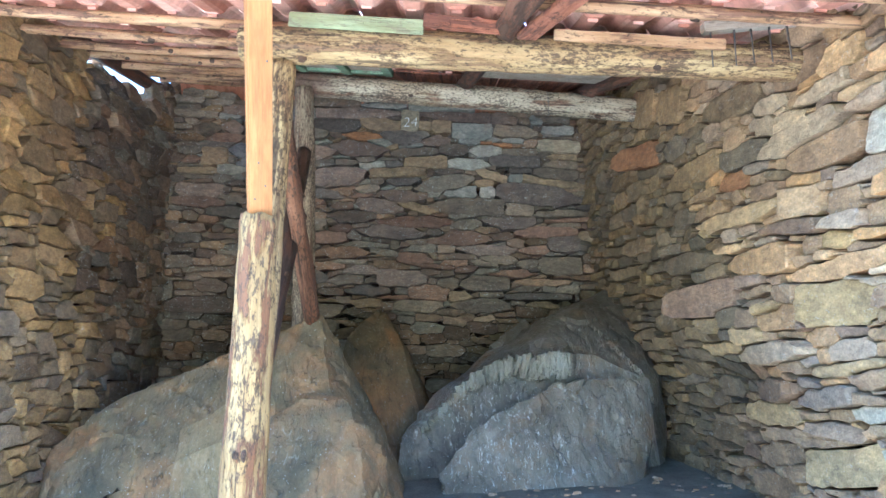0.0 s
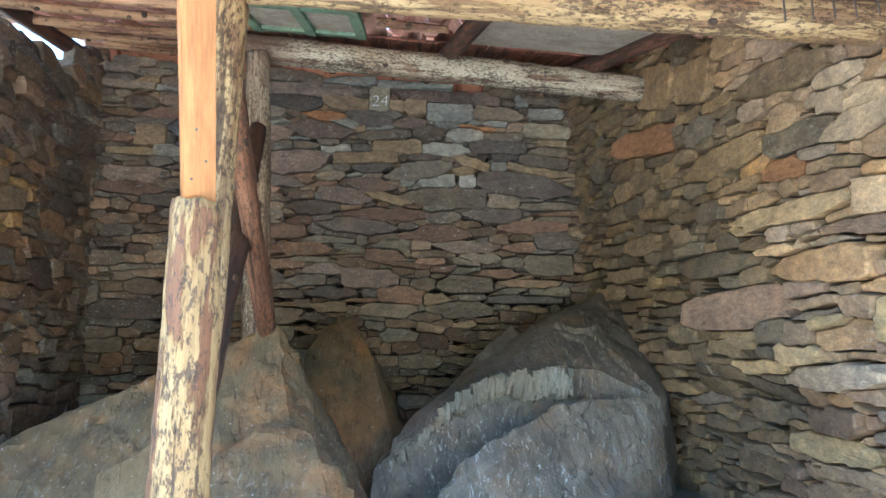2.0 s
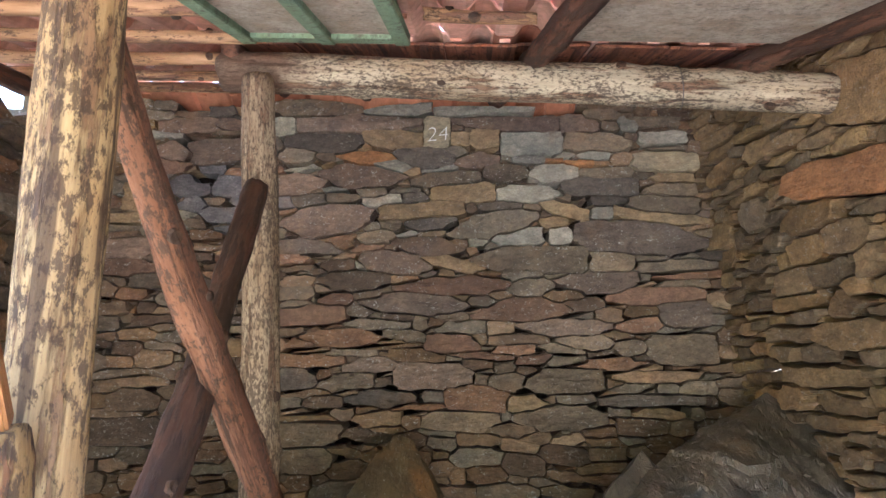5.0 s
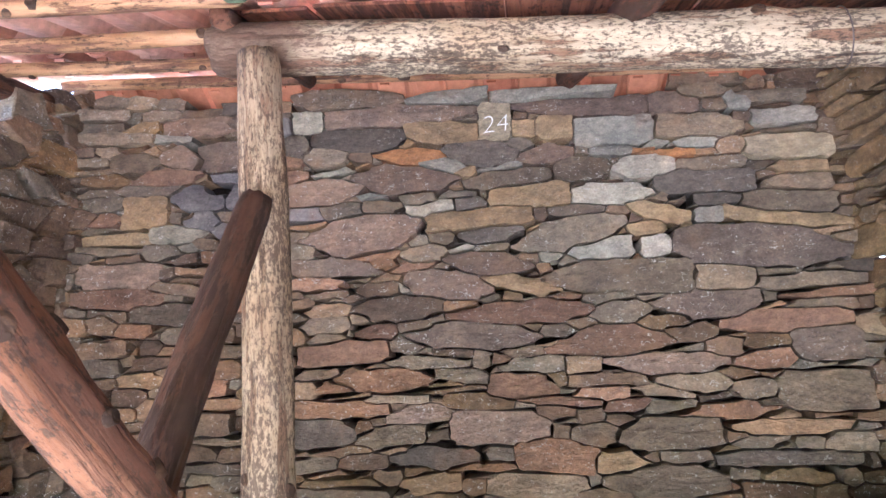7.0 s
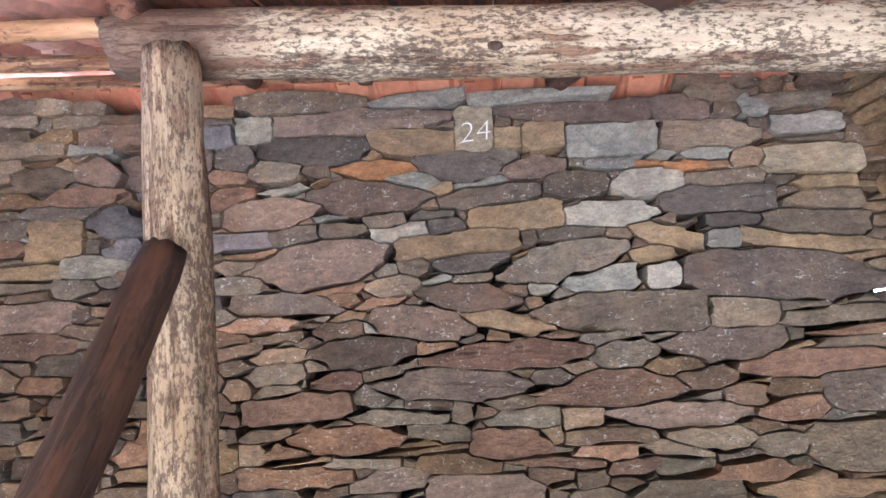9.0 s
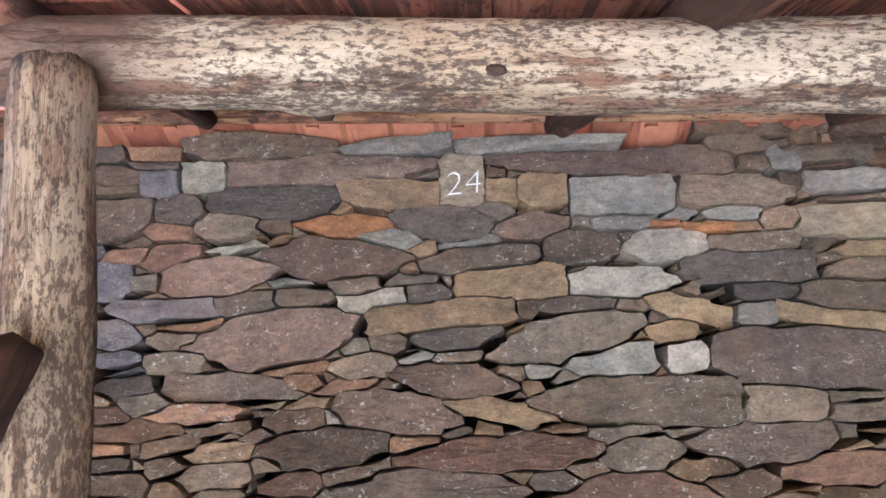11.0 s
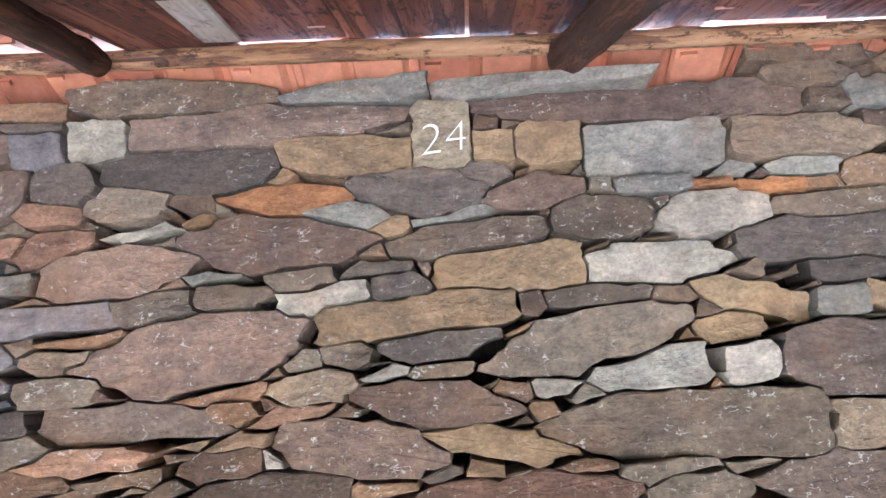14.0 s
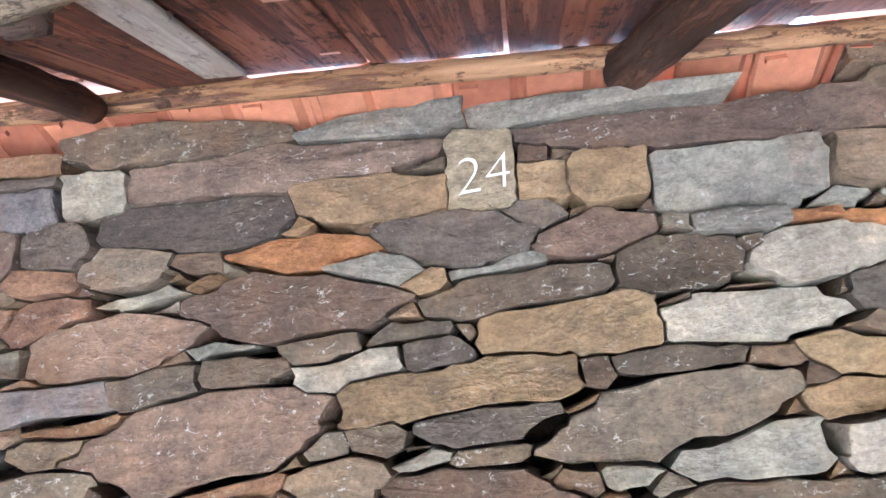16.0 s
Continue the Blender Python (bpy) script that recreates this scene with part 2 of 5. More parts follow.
def timber(name, pale, bark, cover, dark=(0.06, 0.035, 0.022), rough=0.7, specks=0.0, cracks=0.8, relief=0.006, stretch=0.14, fine=38.0, flat=False, damp=0.0):
    """Pole or plank: pale sapwood, left strips of bark, dark specks; grain runs along local z, on flat boards along y."""
    m, nt, b = mat_base(name, rough, 0.3)
    oi = nt.nodes.new("ShaderNodeObjectInfo")
    tc = nt.nodes.new("ShaderNodeTexCoord")
    add = nt.nodes.new("ShaderNodeVectorMath")
    off = nt.nodes.new("ShaderNodeCombineXYZ")
    nt.links.new(maths(nt, "MULTIPLY", oi.outputs["Random"], 40.0), off.inputs["Z"])
    nt.links.new(tc.outputs["Object"], add.inputs[0])
    nt.links.new(off.outputs["Vector"], add.inputs[1])

    def vec(s):
        mp = nt.nodes.new("ShaderNodeMapping")
        mp.inputs["Scale"].default_value = (s[0], s[2], s[1]) if flat else s
        nt.links.new(add.outputs[0], mp.inputs["Vector"])
        return mp.outputs["Vector"]

    patch = noise_tex(nt, vec((1, 1, stretch)), 17.0, 10.0, 0.72, 0.1)
    fibre = noise_tex(nt, vec((1, 1, 0.07)), 70.0, 7.0, 0.7)
    blot = noise_tex(nt, vec((1, 1, 0.45)), fine, 9.0, 0.78, 0.1)
    where = noise_tex(nt, vec((1, 1, 0.6)), 6.0, 4.0, 0.6)
    tone = noise_tex(nt, vec((1, 1, 0.3)), 7.0, 6.0, 0.65, 0.1)
    c = mix(nt, step(nt, tone, 0.42, 0.62), pale, tuple(0.72 * q * k for q, k in zip(pale, (1.05, 0.95, 0.85))))
    c = mix(nt, maths(nt, "MULTIPLY", step(nt, patch, cover, cover + 0.05), 0.92), c, bark)
    speck = maths(nt, "MULTIPLY", step(nt, maths(nt, "ADD", blot, maths(nt, "MULTIPLY", where, 0.35)), 0.72 - specks, 0.78 - specks), 0.85)
    c = mix(nt, speck, c, dark)
    crack = step(nt, noise_tex(nt, vec((1, 1, 0.03)), 26.0, 3.0, 0.5, 0.3), 0.35, 0.31)
    c = mix(nt, maths(nt, "MULTIPLY", crack, cracks), c, dark)
    c = mix(nt, 0.6, c, ramp(nt, fibre, [(0.3, (0.48, 0.44, 0.40)), (0.65, (1.2, 1.18, 1.12))]), "MULTIPLY")
    if damp:
        end = nt.nodes.new("ShaderNodeSeparateXYZ")
        nt.links.new(tc.outputs["Object"], end.inputs["Vector"])
        wet = step(nt, maths(nt, "SUBTRACT", end.outputs["Z"], maths(nt, "MULTIPLY", tone, damp * 1.6)), 0.0, -damp * 0.45)
        c = mix(nt, maths(nt, "MULTIPLY", wet, 0.85), c, (0.115, 0.066, 0.042))
    nt.links.new(c, b.inputs["Base Color"])
    h = maths(nt, "ADD", maths(nt, "MULTIPLY", fibre, 0.4), maths(nt, "ADD", step(nt, patch, cover, cover + 0.05), maths(nt, "MULTIPLY", blot, -0.5)))
    bump(nt, b, h, 0.7, relief)
    return m


log_pale = timber("log_pale", (0.37, 0.24, 0.10), (0.165, 0.07, 0.032), 0.49, specks=0.02, relief=0.010)
log_blotched = timber("log_blotched", (0.47, 0.39, 0.275), (0.21, 0.115, 0.066), 0.53, (0.055, 0.038, 0.027), specks=0.06, stretch=0.16, fine=90.0, relief=0.014, damp=0.75)
log_weathered = timber("log_weathered", (0.44, 0.31, 0.155), (0.20, 0.115, 0.06), 0.52, specks=0.05, fine=60.0, relief=0.01)
log_grey = timber("log_grey", (0.38, 0.295, 0.20), (0.19, 0.115, 0.07), 0.53, (0.075, 0.048, 0.032), specks=0.06, fine=95.0, relief=0.01)
log_red = timber("log_red", (0.27, 0.13, 0.072), (0.125, 0.056, 0.034), 0.47, stretch=0.035, specks=0.03, fine=60.0, relief=0.012)
log_dark = timber("log_dark", (0.10, 0.052, 0.034), (0.045, 0.027, 0.019), 0.48)
knot_wood = timber("knot_wood", (0.13, 0.075, 0.045), (0.05, 0.03, 0.02), 0.48, specks=0.05, fine=90.0)
rafter_wood = timber("rafter_wood", (0.17, 0.08, 0.048), (0.06, 0.033, 0.022), 0.47, rough=0.75, relief=0.012)
batten_wood = timber("batten_wood", (0.46, 0.285, 0.16), (0.17, 0.085, 0.055), 0.52)
pine = timber("sawn_pine", (0.40, 0.185, 0.062), (0.35, 0.15, 0.05), 0.52, (0.32, 0.14, 0.05), 0.55, -0.06, 0.0, 0.0008)
plank_wood = timber("plank_wood", (0.33, 0.135, 0.08), (0.14, 0.06, 0.04), 0.49, (0.05, 0.026, 0.02), 0.95)
paint_green = timber("green_paint", (0.20, 0.29, 0.19), (0.16, 0.22, 0.15), 0.55, (0.10, 0.10, 0.07))
paint_pale = timber("pale_green_paint", (0.31, 0.34, 0.20), (0.27, 0.28, 0.17), 0.55, (0.2, 0.18, 0.12))
board_grey = timber("grey_board", (0.44, 0.38, 0.31), (0.38, 0.32, 0.255), 0.52, (0.22, 0.18, 0.14))
plank_flat = timber("roof_plank_wood", (0.33, 0.135, 0.08), (0.13, 0.052, 0.034), 0.49, (0.05, 0.026, 0.02), 0.8, stretch=0.05, flat=True)
limewash = timber("limewashed_plank", (0.66, 0.63, 0.58), (0.50, 0.46, 0.42), 0.6, (0.3, 0.26, 0.22), flat=True)


def clay(name, stops):
    m, nt, b = mat_base(name, 0.85, 0.25)
    v = coords(nt)
    c = ramp(nt, piece_random(nt), stops)
    n = noise_tex(nt, v, 16.0, 6.0, 0.65)
    g = noise_tex(nt, v, 140.0, 4.0, 0.6)
    c = mix(nt, 0.55, c, ramp(nt, n, [(0.3, (0.5, 0.45, 0.43)), (0.65, (1.2, 1.15, 1.12))]), "MULTIPLY")
    nt.links.new(c, b.inputs["Base Color"])
    bump(nt, b, maths(nt, "ADD", n, maths(nt, "MULTIPLY", g, 0.4)), 0.4, 0.004)
    return m


clay_fresh = clay("clay_fresh", [(0.0, (0.46, 0.19, 0.105)), (0.35, (0.52, 0.235, 0.135)), (0.7, (0.32, 0.12, 0.07)), (1.0, (0.42, 0.175, 0.10))])
clay_old = clay("clay_old", [(0.0, (0.50, 0.22, 0.14)), (0.3, (0.80, 0.50, 0.39)), (0.5, (0.36, 0.155, 0.10)), (0.75, (0.70, 0.36, 0.26)), (1.0, (0.82, 0.56, 0.46))])


def earth(name):
    m, nt, b = mat_base(name, 0.95, 0.15)
    v = coords(nt)
    n = noise_tex(nt, v, 3.0, 8.0, 0.65)
    g = noise_tex(nt, v, 45.0, 8.0, 0.7)
    c = ramp(nt, n, [(0.3, (0.10, 0.085, 0.065)), (0.55, (0.17, 0.145, 0.11)), (0.75, (0.22, 0.19, 0.15))])
    c = mix(nt, 0.5, c, ramp(nt, g, [(0.3, (0.5, 0.5, 0.5)), (0.7, (1.35, 1.35, 1.3))]), "MULTIPLY")
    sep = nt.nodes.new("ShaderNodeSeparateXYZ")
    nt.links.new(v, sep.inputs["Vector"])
    # unseen ground before the entrance, made pale to bounce sunlight indoors
    bounce_ground = step(nt, maths(nt, "ADD", sep.outputs["Y"], n), 2.9, 2.2)
    c = mix(nt, bounce_ground, c, mix(nt, 0.5, (0.46, 0.42, 0.36), ramp(nt, g, [(0.3, (0.30, 0.27, 0.23)), (0.7, (0.52, 0.48, 0.42))])))
    # the added slope behind the camera is kept dark green to return little light
    dark_slope = step(nt, maths(nt, "ADD", sep.outputs["Y"], maths(nt, "MULTIPLY", n, 3.0)), -5.0, -7.0)
    c = mix(nt, dark_slope, c, ramp(nt, g, [(0.3, (0.03, 0.04, 0.015)), (0.7, (0.09, 0.10, 0.045))]))
    nt.links.new(c, b.inputs["Base Color"])
    bump(nt, b, maths(nt, "ADD", n, g), 0.8, 0.03)
    return m


soil = earth("soil")


def plain(name, colour, rough=0.6, metal=0.0):
    m, nt, b = mat_base(name, rough)
    b.inputs["Metallic"].default_value = metal
    n = noise_tex(nt, coords(nt), 90.0, 4.0)
    nt.links.new(mix(nt, 0.4, colour, ramp(nt, n, [(0.3, (0.6, 0.6, 0.6)), (0.7, (1.2, 1.2, 1.2))]), "MULTIPLY"), b.inputs["Base Color"])
    return m


chalk_white = plain("chalk", (0.85, 0.85, 0.82), 0.9)
wire_metal = plain("rusty_wire", (0.12, 0.10, 0.09), 0.5, 0.7)


# ---- building helpers ----
def link_mesh(name, verts, faces, material, parent=None, smooth=False, m=None):
    me = bpy.data.meshes.new(name)
    me.from_pydata([tuple(v) for v in verts], [], faces)
    me.materials.append(material)
    if smooth:
        me.shade_smooth()
    me.update()
    ob = new(name, me)
    if parent is not None:
        ob.parent = parent
    if m is not None:
        ob.matrix_world = m
    return ob


def part(name, bm, material, parent, label="", smooth=False):
    me = bpy.data.meshes.new(name)
    bmesh.ops.recalc_face_normals(bm, faces=bm.faces)
    bm.to_mesh(me)
    bm.free()
    me.materials.append(material)
    if smooth:
        me.shade_smooth()
    ob = new(name, me)
    if parent is not None:
        ob.parent = parent
    return tagged(ob, label)


def along(p0, p1):
    """Frame with its origin at p0 and z towards p1."""
    d = Vector(p1) - Vector(p0)
    return Matrix.Translation(p0) @ d.to_track_quat("Z", "Y").to_matrix().to_4x4()


def pole(name, p0, p1, r0, r1, material, seed, label, category, bend=0.012, rough=0.07, seg=22, group="", scars=0):
    """A grown pole: tapered, slightly bent, with knots, flats and ragged ends."""
    L = (Vector(p1) - Vector(p0)).length
    n = max(8, int(L / 0.045))
    rng = random.Random(seed)
    knots = [(rng.uniform(0, L), rng.uniform(0, 6.28), rng.uniform(0.15, 0.4)) for _ in range(int(L * 3.5) + 1)]
    verts, faces = [], []
    b1, b2 = rng.uniform(0, 6.28), rng.uniform(0.6, 1.6)
    for i in range(n + 1):
        z = L * i / n
        f = i / n
        r = r0 + (r1 - r0) * f
        cx = bend * math.sin(b1 + b2 * 3.1 * f) - bend * math.sin(b1) * (1 - f) - bend * math.sin(b1 + b2 * 3.1) * f
        cy = bend * math.cos(b1 * 1.7 + b2 * 2.3 * f) - bend * math.cos(b1 * 1.7) * (1 - f) - bend * math.cos(b1 * 1.7 + b2 * 2.3) * f
        for k in range(seg):
            a = 2 * math.pi * k / seg
            q = Vector((math.cos(a) * 1.3, math.sin(a) * 1.3, z * 1.6 + seed * 7.7))
            rr = r * (1 + rough * noise.noise(q) * 1.5 + rough * 0.6 * noise.noise(q * 3.7) + rough * 0.45 * noise.noise(Vector((q.x * 5, q.y * 5, q.z * 7))))
            for kz, ka, kh in knots:
                dz = (z - kz) / 0.05
                if abs(dz) < 2.5:
                    da = (a - ka + math.pi) % (2 * math.pi) - math.pi
                    rr += r * kh * 0.55 * math.exp(-dz * dz - (da / 0.45) ** 2)
            if i in (0, n):
                rr *= 0.93
            zz = z + (rng.uniform(-0.008, 0.008) if i in (0, n) else 0)
            verts.append((cx + rr * math.cos(a), cy + rr * math.sin(a), zz))
    for i in range(n):
        for k in range(seg):
            a, b = i * seg + k, i * seg + (k + 1) % seg
            faces.append((a, b, b + seg, a + seg))
    for i, z in ((0, 0.0), (n, L)):
        verts.append((0, 0, z))
        c = len(verts) - 1
        for k in range(seg):
            a, b = i * seg + k, i * seg + (k + 1) % seg
            faces.append((c, b, a) if i == 0 else (c, a, b))
    ob = link_mesh(name, verts, faces, material, None, True, along(p0, p1))
    for kz, ka, _ in knots[:scars]:
        i, k = min(n - 1, max(1, round(kz / L * n))), round(ka / (2 * math.pi) * seg) % seg
        mid = sum((Vector(verts[i * seg + q]) for q in range(seg)), Vector()) / seg
        at = Vector(verts[i * seg + k])
        out = (at - mid).normalized()
        side_way, up = out.cross(Vector((0, 0, 1))).normalized(), Vector((0, 0, 1))
        a, b = rng.uniform(0.012, 0.020), rng.uniform(0.016, 0.028)
        kv, kf = [at + out * 0.004], []
        for ring, (f, lift) in enumerate(((0.45, 0.002), (0.8, 0.007), (1.15, -0.012))):
            for q in range(12):
                w = 2 * math.pi * q / 12
                g = f * rng.uniform(0.9, 1.1)
                kv.append(at + side_way * a * g * math.cos(w) + up * b * g * math.sin(w) + out * lift)
        kf += [(0, 1 + q, 1 + (q + 1) % 12) for q in range(12)]
        kf += [(1 + ring * 12 + q, 13 + ring * 12 + q, 13 + ring * 12 + (q + 1) % 12, 1 + ring * 12 + (q + 1) % 12) for ring in range(2) for q in range(12)]
        tagged(link_mesh("knot", kv, kf, knot_wood, ob, True), "dark branch knot")
    return tagged(ob, label, category, group)


def bar_bm(length, width, depth, bevel=0.004, wobble=0.002, seed=1):
    """A sawn piece along local z with softened, uneven edges."""
    bm = bmesh.new()
    bmesh.ops.create_cube(bm, size=1.0, matrix=Matrix.Translation((0, 0, length / 2)) @ Matrix.Diagonal((width, depth, length, 1)))
    long = [e for e in bm.edges if abs((e.verts[0].co - e.verts[1].co).z) > length * 0.5]
    bmesh.ops.subdivide_edges(bm, edges=long, cuts=max(2, int(length / 0.12)), use_grid_fill=True)
    bmesh.ops.bevel(bm, geom=[e for e in bm.edges if len(e.link_faces) == 2 and e.calc_face_angle(0) > 1.0], offset=bevel, segments=2, affect="EDGES")
    for v in bm.verts:
        q = v.co * 2.3 + Vector((seed * 3.1, 0, seed))
        v.co += Vector((noise.noise(q), noise.noise(q + Vector((9, 0, 0))), 0)) * wobble
    return bm


def sawn(name, p0, p1, width, depth, material, label="", category="", parent=None, roll=0.0, seed=1, bevel=0.004, group=""):
    L = (Vector(p1) - Vector(p0)).length
    ob = part(name, bar_bm(L, width, depth, bevel, 0.003, seed), material, None)
    ob.matrix_world = along(p0, p1) @ pose(0, 0, 0, 0, 0, roll)
    if parent is not None:
        ob.parent = parent
    return tagged(ob, label, category, group)


def roof_z(x, y, off=0.0):
    return 3.96 - 0.11 * x + 0.26 * (y - 6.4) + off


# ---- ground: one sheet to the horizon, with an unseen slope added behind ----
def ground_z(x, y):
    t = min(max((y - 0.3) / 3.9, 0.0), 1.0)
    z = 0.52 * t * t * (3 - 2 * t)
    # unseen rise behind the camera, added to block low sky light
    back = max(0.0, -6.0 - y)
    z += 0.55 * back * back / (back + 6.0) if back < 60 else 30.0
    z += 0.04 * noise.noise(Vector((x * 1.1, y * 1.1, 0))) + 0.02 * noise.noise(Vector((x * 4, y * 4, 3)))
    return z


def spread(lo, hi, fine0, fine1, d):
    out = list(np.arange(fine0, fine1, d))
    g, a = d, fine1
    while a < hi:
        out.append(a)
        g *= 1.35
        a += g
    out.append(hi)
    g, a = d, fine0 - d
    while a > lo:
        out.insert(0, a)
        g *= 1.35
        a -= g
    out.insert(0, lo)
    return out


gx, gy = spread(-600, 600, -3.2, 2.8, 0.07), spread(-600, 600, -1.0, 6.6, 0.07)
gv = [(x, y, ground_z(x, y)) for y in gy for x in gx]
gw = len(gx)
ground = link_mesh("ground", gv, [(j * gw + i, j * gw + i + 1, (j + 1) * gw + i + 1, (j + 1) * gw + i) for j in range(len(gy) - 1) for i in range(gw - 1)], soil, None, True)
tagged(ground, "bare brown trodden earth rising towards the rock; unseen pale apron and dark slope added for light", "ground", kind="structure")


# ---- rock outcrop ----
def rock(name, corners, material, seed, label, rough=0.035, edge=0.032, strata=(1, 0.3, 0.6), parent=None):
    """A broken block: the hull of a few corners, cut fine, roughened and stepped along its bedding."""
    bm = bmesh.new()
    for c in corners:
        bm.verts.new(c)
    bmesh.ops.convex_hull(bm, input=bm.verts)
    bmesh.ops.delete(bm, geom=[v for v in bm.verts if not v.link_faces], context="VERTS")
    for e in bm.edges:
        e.smooth = e.calc_face_angle(0) < 0.4
    bmesh.ops.triangulate(bm, faces=bm.faces)
    for _ in range(6):
        big = [e for e in bm.edges if e.calc_length() > edge * 1.4]
        if not big:
            break
        bmesh.ops.subdivide_edges(bm, edges=big, cuts=1)
        bmesh.ops.triangulate(bm, faces=[f for f in bm.faces if len(f.verts) > 3])
    bmesh.ops.recalc_face_normals(bm, faces=bm.faces)
    bm.normal_update()
    s = Vector(strata).normalized()
    for v in bm.verts:
        q = v.co + Vector((seed * 5.3, seed * 1.7, 0))
        h = noise.fractal(q * 2.4, 1.0, 2.0, 5) * rough
        for k, amp in ((1.7, 2.2), (4.3, 1.1), (9.0, 0.6)):
            w = q * k + s * (q.dot(s) * k * 0.8)
            pts = noise.voronoi(w)[1]
            h += rough * amp * (w - pts[0]).dot(noise.noise_vector(pts[0] * 3.7))
        h += 0.3 * rough * noise.noise(Vector((q.dot(s) * 14, q.y * 2, q.z * 2)))
        v.co += v.normal * h
    bm.normal_update()
    for e in bm.edges:
        e.smooth = e.calc_face_angle(0) < 0.42
    return tagged(part(name, bm, material, parent, "", True), label, "" if parent else "rock")


rock("rock", [(-0.85, 4.74, 1.74), (-1.04, 5.06, 1.68), (-1.2, 4.68, 1.52), (-1.58, 4.65, 1.45), (-1.87, 4.56, 1.35), (-2.18, 4.45, 1.21), (-2.5, 4.35, 0.98), (-0.72, 4.72, 1.54), (-0.64, 4.66, 1.32), (-0.5, 4.52, 0.92), (-0.28, 4.75, 0.5),
              (-0.72, 4.28, 1.1), (-1.3, 4.12, 1.0), (-1.8, 4.1, 0.92), (-2.3, 3.9, 0.6), (-0.35, 4.0, 0.2), (-2.45, 3.7, 0.1), (-0.7, 5.7, 0.8), (-2.3, 5.6, 0.9), (-0.3, 5.6, 0.1), (-2.3, 5.7, 0.1)],
     rock_brown, 1, "brown and grey peaked bedrock outcrop with rusty face", 0.032)
rock("rock", [(-0.60, 4.2, 1.18), (-0.88, 4.28, 1.2), (-0.45, 4.1, 1.0), (-0.34, 4.1, 0.62), (-1.12, 4.02, 1.0), (-1.2, 3.8, 0.75), (-0.5, 3.9, 0.9), (-0.25, 3.9, 0.1), (-1.3, 3.5, 0.1), (-0.4, 3.55, 0.2), (-1.25, 4.3, 0.2), (-0.35, 4.3, 0.2)],
     rock_brown, 2, "grey-brown broken rock in front of the peak", 0.036)
rock("rock", [(-1.35, 4.22, 1.2), (-1.62, 4.16, 1.05), (-1.3, 4.0, 1.0), (-1.58, 3.95, 0.9), (-1.3, 4.4, 0.8), (-1.7, 4.3, 0.7), (-1.25, 3.95, 0.6), (-1.6, 3.9, 0.6)],
     rock_ochre, 3, "small ochre wedge of broken rock", 0.016)
rock("rock", [(-0.58, 6.05, 1.83), (-0.8, 5.62, 1.58), (-0.47, 6.05, 1.8), (-0.36, 5.8, 1.5), (-0.27, 5.6, 1.18), (-1.0, 5.5, 1.1), (-0.25, 5.4, 0.8), (-0.1, 5.7, 0.9), (-1.0, 5.3, 0.2), (0.0, 5.2, 0.2), (-1.0, 6.4, 0.2), (0.1, 6.4, 0.2), (-0.95, 6.35, 1.2)],
     rock_brown, 4, "brown upright rock leaning on the back wall", 0.02)
big_rock = rock("rock", [(-0.34, 5.02, 0.83), (-0.12, 5.15, 1.06), (0.1, 5.3, 1.22), (0.39, 5.5, 1.43), (0.85, 5.75, 1.58), (1.07, 5.85, 1.75), (1.45, 5.95, 1.91), (1.64, 5.95, 1.9), (1.7, 5.7, 1.66), (1.7, 5.35, 1.18), (1.6, 5.15, 0.78), (1.42, 5.02, 0.5), (1.5, 5.05, 1.15),
                         (-0.22, 4.98, 0.85), (0.0, 4.98, 1.05), (0.25, 4.98, 1.25), (0.5, 4.99, 1.36), (0.89, 5.0, 1.39), (1.12, 5.02, 1.36), (-0.4, 5.0, 0.0), (1.6, 5.0, 0.0), (-0.4, 6.2, 0.1), (1.7, 6.2, 0.1), (0.2, 4.94, 0.0), (1.1, 4.94, 0.0)],
                rock_grey, 5, "large dark grey tilted bedrock slab with pale broken edge", 0.022)
rock("ridge", [(0.71, 5.75, 1.68), (0.62, 5.82, 1.58), (0.39, 5.5, 1.46), (0.79, 5.72, 1.58), (0.80, 5.5, 1.46), (0.5, 5.4, 1.3), (0.85, 5.95, 1.2), (0.25, 5.65, 1.2), (0.9, 5.45, 1.2)], rock_grey, 8, "dark split ridge of the slab", 0.014, parent=big_rock)
rock("rock", [(-0.06, 4.6, 0.63), (0.17, 4.65, 0.89), (0.39, 4.7, 1.02), (0.65, 4.75, 1.13), (0.92, 4.8, 1.17), (1.07, 4.85, 1.2), (1.44, 4.98, 1.17), (1.45, 4.86, 0.76), (1.3, 4.7, 0.5), (0.95, 4.52, 0.55), (0.42, 4.5, 0.84), (0.2, 4.3, 0.0), (1.1, 4.45, 0.1), (-0.12, 4.75, 0.2), (1.4, 5.0, 0.1), (0.9, 5.0, 1.15)],
     rock_pale, 6, "grey-brown streaked lower rock slab with white flakes", 0.03, strata=(1, 0.2, 0.25))

